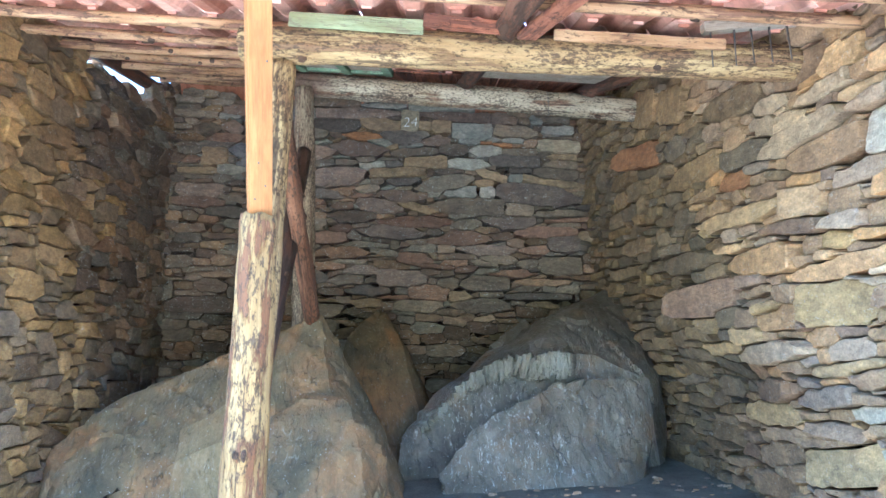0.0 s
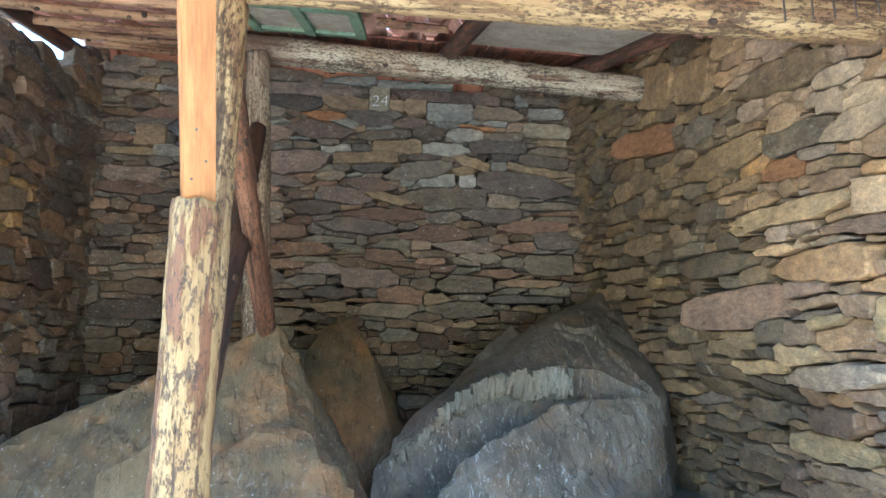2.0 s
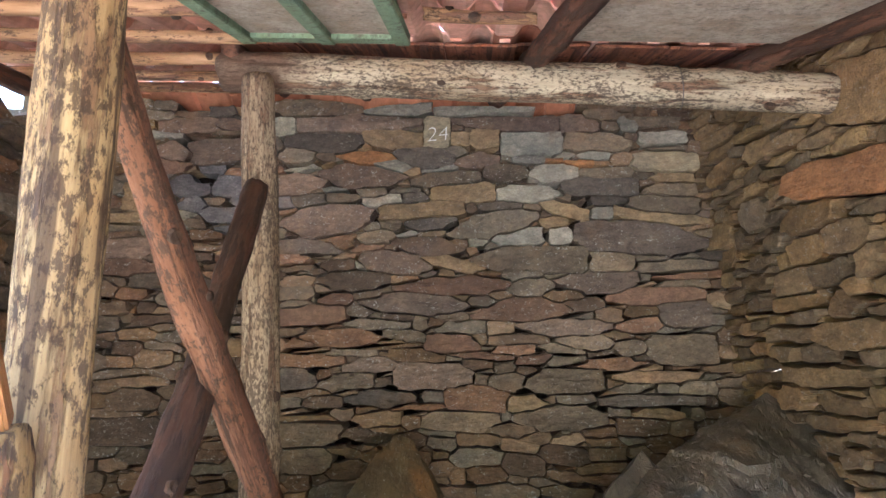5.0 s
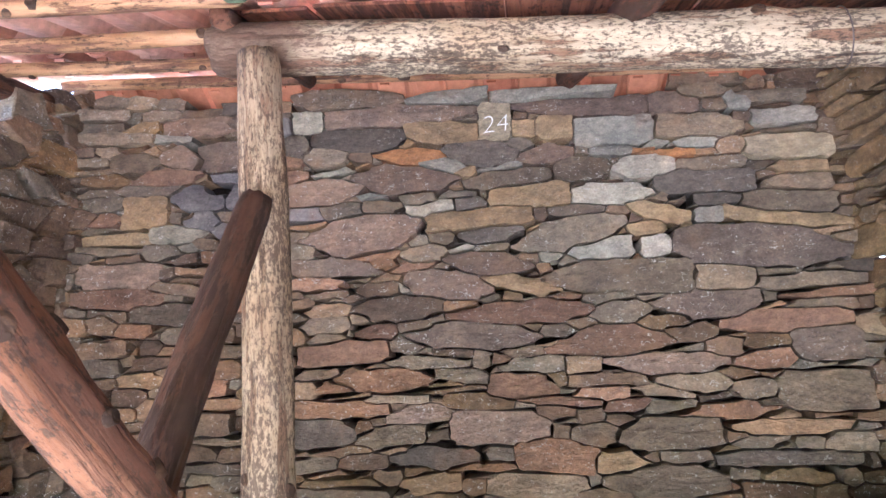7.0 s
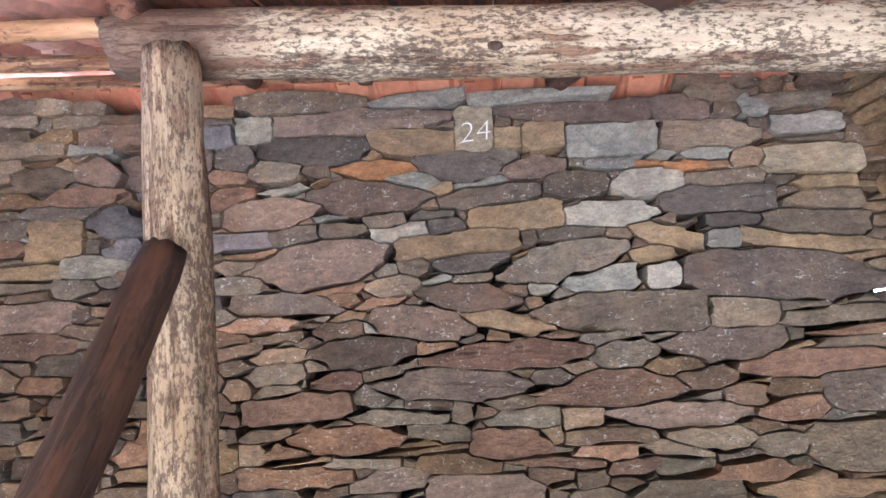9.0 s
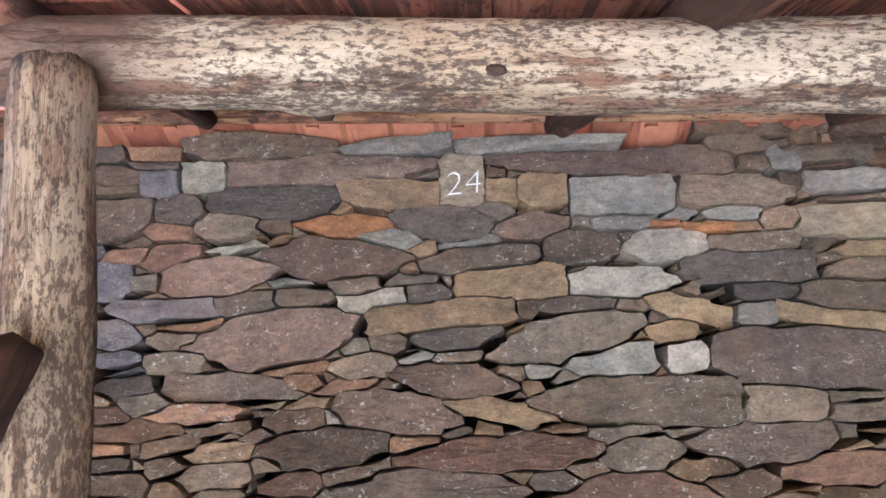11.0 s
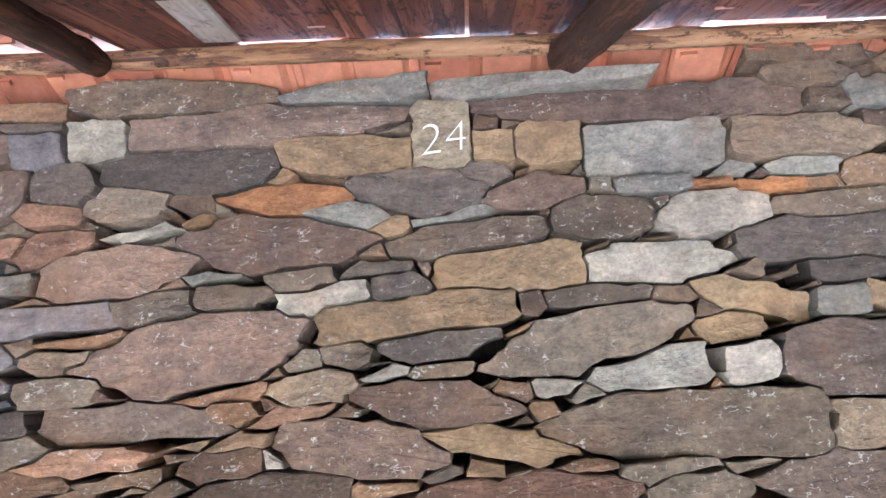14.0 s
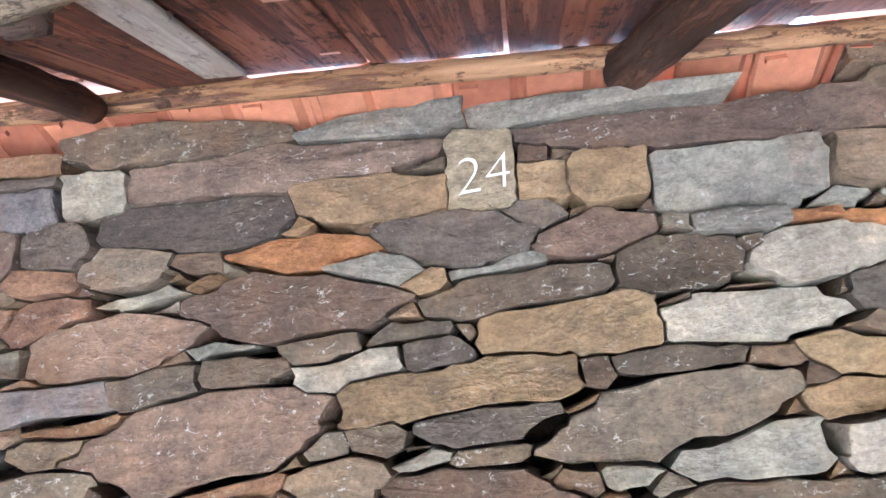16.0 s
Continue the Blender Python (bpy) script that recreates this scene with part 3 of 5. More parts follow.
# pale broken edge of the slab: upright splinters in a row, taller towards the middle
rng = random.Random(5)
for i in range(120):
    x = -0.2 + 1.12 * (rng.random() ** 0.8)
    z = 0.87 + 0.95 * (x + 0.22) if x < 0.2 else 1.27 + 0.44 * (x - 0.2) if x < 0.48 else 1.385 + 0.03 * (x - 0.48)
    band = 0.05 + 0.16 * min(1.0, max(0.0, (x + 0.2) / 0.9))
    h = band * rng.uniform(0.35, 1.0)
    w = rng.uniform(0.012, 0.04)
    top_z = z - rng.uniform(0.0, 1.0) * (band - h)
    bm = bmesh.new()
    bmesh.ops.create_cube(bm, size=1.0, matrix=pose(x, 4.965 + 0.01 * rng.random(), top_z - h * 0.5, rng.uniform(-10, 4), rng.uniform(-6, 24), rng.uniform(-20, 20)) @ Matrix.Diagonal((w, 0.06, h, 1)))
    for v in bm.verts:
        v.co += Vector((rng.uniform(-1, 1), rng.uniform(-1, 1), rng.uniform(-1, 1))) * 0.010
    part("vein_piece", bm, rock_vein, big_rock, "pale broken edge piece" if i == 0 else "")


# ---- beams, posts, braces ----
pole("log_post", (-0.985, 3.12, 0.15), (-0.845, 3.11, 2.14), 0.118, 0.085, log_pale, 11, "stripped pale log post with brown bark streaks", "post", 0.012, 0.08, scars=5)
pole("log_post", (-1.08, 3.29, 0.2), (-0.742, 3.22, 2.95), 0.078, 0.064, log_weathered, 12, "weathered yellowish log post under the front beam", "post", 0.03, 0.09, scars=6)
pole("log_post", (-1.045, 5.0, 1.6), (-0.99, 5.0, 3.53), 0.08, 0.074, log_grey, 13, "grey-brown log post standing on the rock", "post", 0.012, 0.08, scars=6)
pole("log_beam", (-0.95, 3.22, 3.06), (1.87, 3.22, 2.81), 0.092, 0.09, log_weathered, 14, "stripped pale log crossbeam near the entrance", "beam", 0.015, 0.07, scars=8)
pole("log_beam", (-1.19, 5.12, 3.635), (1.69, 5.14, 3.26), 0.098, 0.09, log_blotched, 15, "pale blotched log crossbeam over the rock", "beam", 0.012, 0.07, scars=11)
pole("brace", (-0.765, 3.26, 2.85), (-0.93, 4.86, 1.62), 0.036, 0.06, log_red, 16, "reddish split pole brace between the posts", "brace", 0.02, 0.2, scars=5)
pole("brace", (-0.98, 4.90, 2.985), (-0.94, 3.34, 1.36), 0.05, 0.06, log_dark, 17, "dark brown round pole brace crossing the red one", "brace", 0.035, 0.2, scars=5)
strut = sawn("sawn_strut", (-0.838, 3.10, 2.13), (-0.70, 2.60, 3.05), 0.108, 0.06, pine, "new orange sawn pine strut on the log post", "strut", None, 12.0, 3, 0.005)

for x, z in ((-0.028, 0.10), (0.02, 0.16), (-0.01, 0.27), (0.03, 0.72)):
    bm = bmesh.new()
    bmesh.ops.create_cone(bm, cap_ends=True, segments=10, radius1=0.0045, radius2=0.0045, depth=0.068, matrix=pose(x, 0, z, 90, 0, 0))
    ob = part("nail", bm, wire_metal, strut, "dark nail head")
    ob.matrix_parent_inverse = Matrix()


# ---- roof ----
def tile_mesh(prof, L):
    """Interlocking clay tile seen from below: pan, raised roll, side lock, nib."""
    th = 0.012
    v, f = [], []
    n = len(prof)
    for y in (0.0, L):
        v += [(x, y, z) for x, z in prof] + [(x, y, z + th) for x, z in prof]
    m = 2 * n
    for i in range(n - 1):
        f += [(i, i + 1, m + i + 1, m + i), (n + i, m + n + i, m + n + i + 1, n + i + 1), (i, n + i, n + i + 1, i + 1), (m + i, m + i + 1, m + n + i + 1, m + n + i)]
    f += [(0, m, m + n, n), (n - 1, 2 * n - 1, m + 2 * n - 1, m + n - 1)]
    b = len(v)
    v += [(-0.09, 0.03, -0.016), (-0.04, 0.03, -0.016), (-0.04, 0.045, -0.016), (-0.09, 0.045, -0.016), (-0.09, 0.03, 0.001), (-0.04, 0.03, 0.001), (-0.04, 0.045, 0.001), (-0.09, 0.045, 0.001)]
    f += [(b, b + 3, b + 2, b + 1), (b, b + 1, b + 5, b + 4), (b + 1, b + 2, b + 6, b + 5), (b + 2, b + 3, b + 7, b + 6), (b + 3, b, b + 4, b + 7)]
    me = bpy.data.meshes.new("tile")
    me.from_pydata(v, [], f)
    return me


def add_tile(me, parent, m):
    ob = new("tile", me)
    ob.parent = parent
    ob.matrix_world = m
    return ob


roof = tagged(new("roof"), "clay tile roof on poles, seen from below", "roof", kind="structure")
old_tile = tile_mesh([(-0.118, 0.012), (-0.102, 0.0), (-0.03, 0.0), (-0.012, 0.012), (0.012, 0.044), (0.045, 0.054), (0.078, 0.044), (0.1, 0.014), (0.118, 0.010)], 0.44)
old_tile.materials.append(clay_old)
pitch, side = math.degrees(math.atan(0.26)), math.degrees(math.atan(0.11))
rng = random.Random(8)
for r in range(12):
    for c in range(22):
        x, y = -2.95 + 0.226 * c, 1.95 + 0.385 * r
        if y > 6.25 or y < 2.2:
            continue
        add_tile(old_tile, roof, pose(x, y, roof_z(x, y, 0.045) + 0.006 * rng.random(), pitch + rng.uniform(-1, 2.0), side + rng.uniform(-1.5, 1.5), rng.uniform(-1.2, 1.2)))

# eave tiles bedded on the back wall
eave = tile_mesh([(-0.112, 0.010), (-0.104, 0.0), (0.045, 0.0), (0.055, 0.010), (0.066, 0.021), (0.085, 0.025), (0.1, 0.022), (0.114, 0.014)], 0.34)
eave.materials.append(clay_fresh)
for c in range(21):
    x = -2.52 + 0.197 * c
    if x > 1.3:
        break
    add_tile(eave, roof, pose(x + rng.uniform(-0.010, 0.010), 6.385 + rng.uniform(-0.02, 0.04), roof_z(x, 6.36, 0.004) + rng.uniform(-0.016, 0.016), -27 + rng.uniform(-4, 4), side + rng.uniform(-3, 3), rng.uniform(-2, 2)))

# battens, rafters
for i, (y, x0, x1, r) in enumerate([(6.36, -2.7, 1.5, 0.032), (5.7, -2.75, -1.12, 0.033), (5.2, -2.75, -1.15, 0.034), (4.75, -2.75, -0.95, 0.03), (4.3, -2.75, -0.9, 0.032), (3.9, -2.75, -0.9, 0.03),
                                    (3.5, -2.75, 0.3, 0.032), (2.72, -2.7, 1.9, 0.032), (2.3, -2.7, 1.9, 0.036), (4.5, -0.2, 0.22, 0.026)]):
    drop = -0.03 if x1 < 0 and y > 3.8 else 0.0
    pole("batten", (x0, y, roof_z(x0, y, drop)), (x1, y + 0.03, roof_z(x1, y, drop)), r, r * 0.9, batten_wood, 30 + i, "thin stripped pole batten under the tiles", "batten", 0.012, 0.15, 14, "roof battens", 4)
for i, (xa, ya, xb, yb, r, o) in enumerate([(-1.20, 6.3, -1.12, 5.0, 0.04, -0.03), (0.19, 6.44, 0.42, 2.3, 0.055, -0.04), (1.16, 6.2, 1.36, 3.35, 0.048, -0.05)]):
    pole("rafter", (xa, ya, roof_z(xa, ya, o)), (xb, yb, roof_z(xb, yb, o)), r, r * 1.1, rafter_wood, 50 + i, "dark brown pole rafter under the tiled roof", "rafter", 0.02, 0.2, 20, "roof rafters", 3)

def flat_on_roof(x, y, off):
    return pose(x, y, roof_z(x, y, off), pitch, side, 0)


def slab_part(name, x0, x1, y0, y1, z0, z1, material, parent, label="", bevel=0.004):
    bm = bmesh.new()
    bmesh.ops.create_cube(bm, size=1.0, matrix=Matrix.Translation(((x0 + x1) / 2, (y0 + y1) / 2, (z0 + z1) / 2)) @ Matrix.Diagonal((x1 - x0, y1 - y0, z1 - z0, 1)))
    bmesh.ops.bevel(bm, geom=bm.edges[:], offset=bevel, segments=2, affect="EDGES")
    ob = part(name, bm, material, None, label)
    ob.parent = parent
    return ob


pole("rafter", (-2.57, 6.05, 4.0), (-2.55, 3.1, 3.64), 0.06, 0.06, rafter_wood, 58, "dark brown edge pole above the lower stone wall", "rafter", 0.015, 0.1, 16, "roof rafters")

# dark planks under the tiles behind the crossbeam
for i in range(8):
    x = -1.0 + 0.352 * i
    ob = slab_part("plank", -0.173, 0.173, -0.62, 0.70 - 0.022 * (i * 7 % 4), 0.0, 0.014, plank_flat, None, "", 0.002)
    ob.matrix_world = flat_on_roof(x, 5.74, 0.026 + 0.004 * (i * 5 % 3)) @ pose(0, 0, 0, 0, 0, (i * 3 % 4 - 1.5) * 0.4)
    tagged(ob, "dark red-brown roof plank laid on the poles", "plank", "roof planks")
ob = slab_part("plank", -0.055, 0.055, -0.3, 0.56, -0.006, 0.006, limewash, None, "", 0.002)
ob.matrix_world = flat_on_roof(-0.77, 5.72, 0.016) @ pose(0, 0, 0, 0, 0, 6)
tagged(ob, "narrow whitewashed plank among dark ones", "plank", "roof planks")


# old green panelled shutter laid under the roof
shutter = tagged(new("shutter"), "old green panelled shutter laid flat under the roof", "shutter")
shutter.matrix_world = flat_on_roof(-0.62, 4.05, -0.05)
W, H0, H1 = 0.34, -0.75, 0.62
for x in (-W, -0.02, W - 0.06):
    slab_part("stile", x, x + 0.06, H0, H1, -0.045, 0.0, paint_green, shutter)
for y in (H0, -0.1, H1 - 0.09):
    slab_part("rail", -W, W, y, y + 0.09, -0.038, -0.004, paint_green, shutter)
for x in (-W + 0.05, 0.03):
    for y in (H0 + 0.08, -0.02):
        slab_part("panel", x, x + 0.3, y, y + 0.6, -0.02, -0.008, board_grey, shutter, "faded grey-green panel", 0.002)

# grey sheet beside it
sheet = slab_part("board", -0.5, 0.5, -0.78, 0.72, -0.012, 0.0, board_grey, None, "", 0.002)
sheet.matrix_world = flat_on_roof(0.80, 4.05, -0.03)
tagged(sheet, "smooth grey-brown board lying under the roof tiles", "board")

# boards above the front beam
sawn("board", (-0.69, 3.13, roof_z(-0.69, 3.13, -0.0) - 0.05), (-0.02, 3.13, roof_z(-0.02, 3.13, 0) - 0.055), 0.02, 0.075, paint_pale, "pale green painted board resting above the front beam", "board", None, 0, 80)
sawn("board", (0.60, 3.0, 2.925), (1.42, 3.02, 2.845), 0.03, 0.05, batten_wood, "weathered narrow board lying above the front beam", "board", None, 0, 81)
sawn("board", (0.47, 3.02, 2.93), (0.64, 2.30, 2.80), 0.10, 0.03, plank_wood, "reddish brown board crossing under the roof", "board", None, 0, 82)
sawn("board", (-0.02, 3.06, 3.06), (0.42, 3.08, 3.0), 0.02, 0.07, plank_wood, "short brown board above the front beam", "board", None, 0, 83)

# old rake head hung by the wall
rake = tagged(new("rake_head"), "weathered wooden rake head with long iron tines", "rake")
rake.matrix_world = pose(1.34, 3.07, 2.955)
sawn("bar", (0, 0, 0), (0.47, 0, 0.02), 0.06, 0.05, board_grey, parent=rake, seed=90).matrix_parent_inverse = Matrix()
for i, x in enumerate((0.035, 0.15, 0.235, 0.325, 0.415)):
    bm = bmesh.new()
    bmesh.ops.create_cone(bm, cap_ends=True, segments=8, radius1=0.0035, radius2=0.0055, depth=0.2, matrix=pose(x, 0, -0.10 + 0.02 * i / 4, 3 * (i % 2), 2 - i, 0))
    part("tine", bm, wire_metal, rake)
for b in rake.children:
    b.matrix_parent_inverse = Matrix()

# wire tied round the crossbeam
wire = bpy.data.curves.new("wire", "CURVE")
wire.dimensions, wire.bevel_depth = "3D", 0.0025
sp = wire.splines.new("POLY")
sp.points.add(24)
for i in range(25):
    a = 2 * math.pi * i / 24
    sp.points[i].co = (0.93 + 0.01 * math.cos(a), 5.13 + 0.101 * math.cos(a), 3.357 + 0.101 * math.sin(a), 1)
wire.materials.append(wire_metal)
tagged(new("wire", wire), "thin rusty wire tied round the crossbeam", "wire")


# ---- dry stone walls ----
def pack(width, top, seed, lmin, lmax, hmin, hmax, tilt=0.0):
    """Lay stones course on course: each sits in the lowest spot, follows what lies below and gets an uneven top."""
    rng = random.Random(seed)
    d = 0.01
    n = int(width / d)
    h = [rng.uniform(0, 0.02) for _ in range(n)]
    stones = []
    for _ in range(9000):
        live = [k for k in range(n) if h[k] < top((k + 0.5) * d)]
        if not live:
            break
        k = min(live, key=lambda q: h[q])
        tol = rng.uniform(0.015, 0.045)
        a = b = k
        while a > 0 and h[a - 1] < h[k] + tol:
            a -= 1
        while b < n - 1 and h[b + 1] < h[k] + tol:
            b += 1
        room = b - a + 1
        lvl = min(h[a - 1] if a > 0 else 99, h[b + 1] if b < n - 1 else 99)
        if room < 5:
            for q in range(a, b + 1):
                h[q] = max(h[q], lvl) + 0.001
            continue
        want = int(max(lmin, min(lmax, rng.lognormvariate(math.log(lmin * 0.45 + lmax * 0.28), 0.55))) / d)
        if room - want < lmin * 0.8 / d:
            want = room
        want = min(want, room, int(lmax / d))
        i0 = a if rng.random() < 0.5 else b - want + 1
        i1 = i0 + want
        L = want * d
        base = max(h[i0:i1])
        th = rng.uniform(hmin, hmax) * (0.5 + 0.85 * min(1.0, L / (lmax * 0.65)))
        if L < lmin * 1.1 and lvl < 90:
            th = max(0.018, min(th, lvl - base + rng.uniform(0.0, 0.01)))
        th = min(th, L * 0.75)
        sl = rng.uniform(-0.06, 0.06) + tilt
        e0, e1 = (rng.uniform(0.0, 0.15) if rng.random() < 0.5 else rng.uniform(0.3, 0.9) for _ in (0, 1))
        apex = rng.uniform(0.25, 0.75)
        flat = rng.uniform(0.25, 0.8)
        tops = []
        for q in range(i0, i1):
            f = (q - i0 + 0.5) / want
            t = base + th + sl * (f - 0.5) * L
            wing = apex if f < apex else 1 - apex
            g = max(0.0, abs(f - apex) - flat * wing) / max(1e-3, wing * (1 - flat))
            tops.append(max(h[q] + 0.012, base + 0.004, base + (t - base) * (1 - (e0 if f < apex else e1) * g) + 0.002 * rng.random()))
        low = [(i0 * d, h[i0])] + [((i0 + want * f) * d, h[min(i1 - 1, i0 + int(want * f))]) for f in (0.25, 0.5, 0.75)] + [(i1 * d, h[i1 - 1])]
        cuts = (1.0, apex + flat * (1 - apex), apex, apex - flat * apex, 0.0)
        stones.append(low + [((i0 + want * f) * d, tops[max(0, min(want - 1, int(want * f)))]) for f in cuts])
        for q in range(i0, i1):
            h[q] = tops[q - i0]
    return stones


def warp(u, v, s):
    a = noise.noise(Vector((u * 3.6, v * 10, s))) * 0.145
    b = noise.noise(Vector((u * 1.9, v * 1.7, s + 9))) * 0.055 + noise.noise(Vector((u * 7, v * 5, s + 4))) * 0.010
    return u + a, v + b


def inset(poly, d):
    n, out = len(poly), []
    for i in range(n):
        p, q, r = poly[i - 1], poly[i], poly[(i + 1) % n]
        n1 = Vector((p[1] - q[1], q[0] - p[0]))
        n2 = Vector((q[1] - r[1], r[0] - q[0]))
        m = n1.normalized() + n2.normalized() if n1.length > 1e-6 and n2.length > 1e-6 else n1 + n2
        m = m.normalized() if m.length > 1e-6 else Vector((0, 0))
        out.append((q[0] + m.x * d, q[1] + m.y * d))
    return out


def area(poly):
    return 0.5 * sum(poly[i - 1][0] * poly[i][1] - poly[i][0] * poly[i - 1][1] for i in range(len(poly)))


def stone_shape(poly, rng, place, proud=0.02, depth=0.09, joint=0.0042, soft=0.012):
    """Vertices and faces of one stone with a split face and broken edges; place maps (u, v, out) into the world."""
    fine = []
    for i, p in enumerate(poly):
        q = poly[(i + 1) % len(poly)]
        fine.append(p)
        d = math.hypot(q[0] - p[0], q[1] - p[1])
        k = min(3, int(d / 0.055))
        for m in range(k):
            f, o = (m + rng.uniform(0.7, 1.3)) / (k + 1), rng.uniform(-0.0045, 0.0055) / d
            fine.append((p[0] + (q[0] - p[0]) * f - (q[1] - p[1]) * o, p[1] + (q[1] - p[1]) * f + (q[0] - p[0]) * o))
    poly = fine
    n = len(poly)
    cu, cv = sum(p[0] for p in poly) / n, sum(p[1] for p in poly) / n
    us, vs = [p[0] for p in poly], [p[1] for p in poly]
    small = min(max(us) - min(us), max(vs) - min(vs))
    j = min(joint * rng.uniform(0.3, 2.1), small * 0.10)
    bev = min(rng.uniform(0.002, soft), small * 0.15)
    out = rng.uniform(-0.6, 1.0) * proud
    tu, tv = rng.gauss(0, 0.06) * (proud / 0.016) ** 0.5, rng.gauss(0, 0.10) * (proud / 0.016) ** 0.5
    r1 = [(p[0] + rng.uniform(-1, 1) * 0.0025, p[1] + rng.uniform(-1, 1) * 0.0025) for p in inset(poly, j)]
    r2 = [(p[0] + rng.uniform(-1, 1) * 0.002, p[1] + rng.uniform(-1, 1) * 0.002) for p in inset(poly, j + bev)]

    def face(p, extra):
        return place(p[0], p[1], out + tu * (p[0] - cu) + tv * (p[1] - cv) + extra)

    v = [place(p[0], p[1], -depth) for p in r1] + [face(p, -bev * rng.uniform(0.7, 1.6)) for p in r1] + [face(p, rng.uniform(-0.002, 0.002)) for p in r2]
    v.append(face((cu, cv), rng.uniform(-0.002, 0.006)))
    f = []
    for k in range(2):
        for i in range(n):
            a, b = k * n + i, k * n + (i + 1) % n
            f.append((a, b, b + n, a + n))
    f += [(2 * n + i, 2 * n + (i + 1) % n, 3 * n) for i in range(n)]
    return v, f


def build_wall(parent, stones, near, place, material, seed, proud, joint=0.0045, depth=0.09, limit=300):
    """The nearest stones become objects of their own; the rest is one mesh."""
    rng = random.Random(seed)
    order = sorted(range(len(stones)), key=lambda i: near(*[sum(p[k] for p in stones[i]) / len(stones[i]) for k in (0, 1)]))
    rv, rf = [], []
    for rank, i in enumerate(order):
        v, f = stone_shape(stones[i], rng, place, proud, depth, joint)
        if rank < limit:
            link_mesh("stone", v, f, material, parent)
        else:
            b = len(rv)
            rv += v
            rf += [tuple(q + b for q in face) for face in f]
    if rv:
        tagged(link_mesh("stones", rv, rf, material, parent), "flat dry-laid slate stones", kind="stuff")


def wall_core(name, pts, z0, ztop, thick, normal, label, material=core):
    """Packed rubble behind the faces: a slab following pts in plan, its top given along the way."""
    bm = bmesh.new()
    rows = []
    n = Vector(normal)
    for (x, y), zt in zip(pts, ztop):
        rows.append([bm.verts.new((x, y, z0)), bm.verts.new((x, y, zt)), bm.verts.new((x + n.x * thick, y + n.y * thick, zt)), bm.verts.new((x + n.x * thick, y + n.y * thick, z0))])
    for a, b in zip(rows, rows[1:]):
        for k in range(4):
            bm.faces.new((a[k], b[k], b[(k + 1) % 4], a[(k + 1) % 4]))
    for r in (rows[0], rows[-1]):
        bm.faces.new(r)
    return tagged(part(name, bm, material, None), label, "wall", kind="structure")


def block(row, u, v, w, h, t, pts, material):
    """Stores a stone as its middle and the half-planes of its rough outline."""
    c, s = math.cos(t), math.sin(t)
    turned = np.array([(px * c - pz * s, px * s + pz * c) for px, pz in pts])
    e = np.roll(turned, -1, axis=0) - turned
    keep = np.hypot(e[:, 0], e[:, 1]) > 1e-4
    e, p = e[keep], turned[keep]
    nrm = np.stack([e[:, 1], -e[:, 0]], 1) / np.hypot(e[:, 0], e[:, 1])[:, None]
    row.append((u, v, w, h, t, nrm, (nrm * p).sum(1), material))


def wedge(row, u, v, w, h, tilt, material, first=0.6, last=0.6):
    """A stone by its middle, length, height and slope; first and last: how thick its two ends are left."""
    rng = random.Random(int(u * 1000 + v * 77))
    low, high = rng.uniform(-0.5, 0.5), rng.uniform(-0.5, 0.5)
    a, b = 0.5 * h * first, 0.5 * h * last
    ca, cb = (0.5 * h - a) * low, (0.5 * h - b) * high
    ka, kb = w * (0.5 - 0.32 * (1 - first) - 0.03), w * (0.5 - 0.32 * (1 - last) - 0.03)
    j = [rng.uniform(0.0, 0.06) * w for _ in range(4)]
    pts = [(-w / 2, ca - a * 0.8), (-ka + j[0], -h / 2), (kb - j[1], -h / 2), (w / 2, cb - b * 0.8), (w / 2 - 0.004, cb + b), (kb - j[2], h / 2), (-ka + j[3], h / 2), (-w / 2 + 0.004, ca + a)]
    block(row, u, v, w, h, radians(tilt), pts, material)


def gap(b, u, v):
    """Distance outwards from the outline of a stone, negative inside."""
    return (b[5][:, 0, None] * (u - b[0]) + b[5][:, 1, None] * (v - b[1]) - b[6][:, None]).max(0)


def ripple(u, v):
    """Uneven edges: a small shift that wanders over the wall."""
    return (u + 0.0022 * np.sin(u * 41 + 3.0 * np.sin(v * 37)) + 0.0022 * np.sin(v * 170 + u * 90),
            v + 0.0018 * np.sin(u * 33 + 2.0 * np.sin(v * 29 + 1.0)) + 0.0016 * np.sin(u * 150 + v * 70))


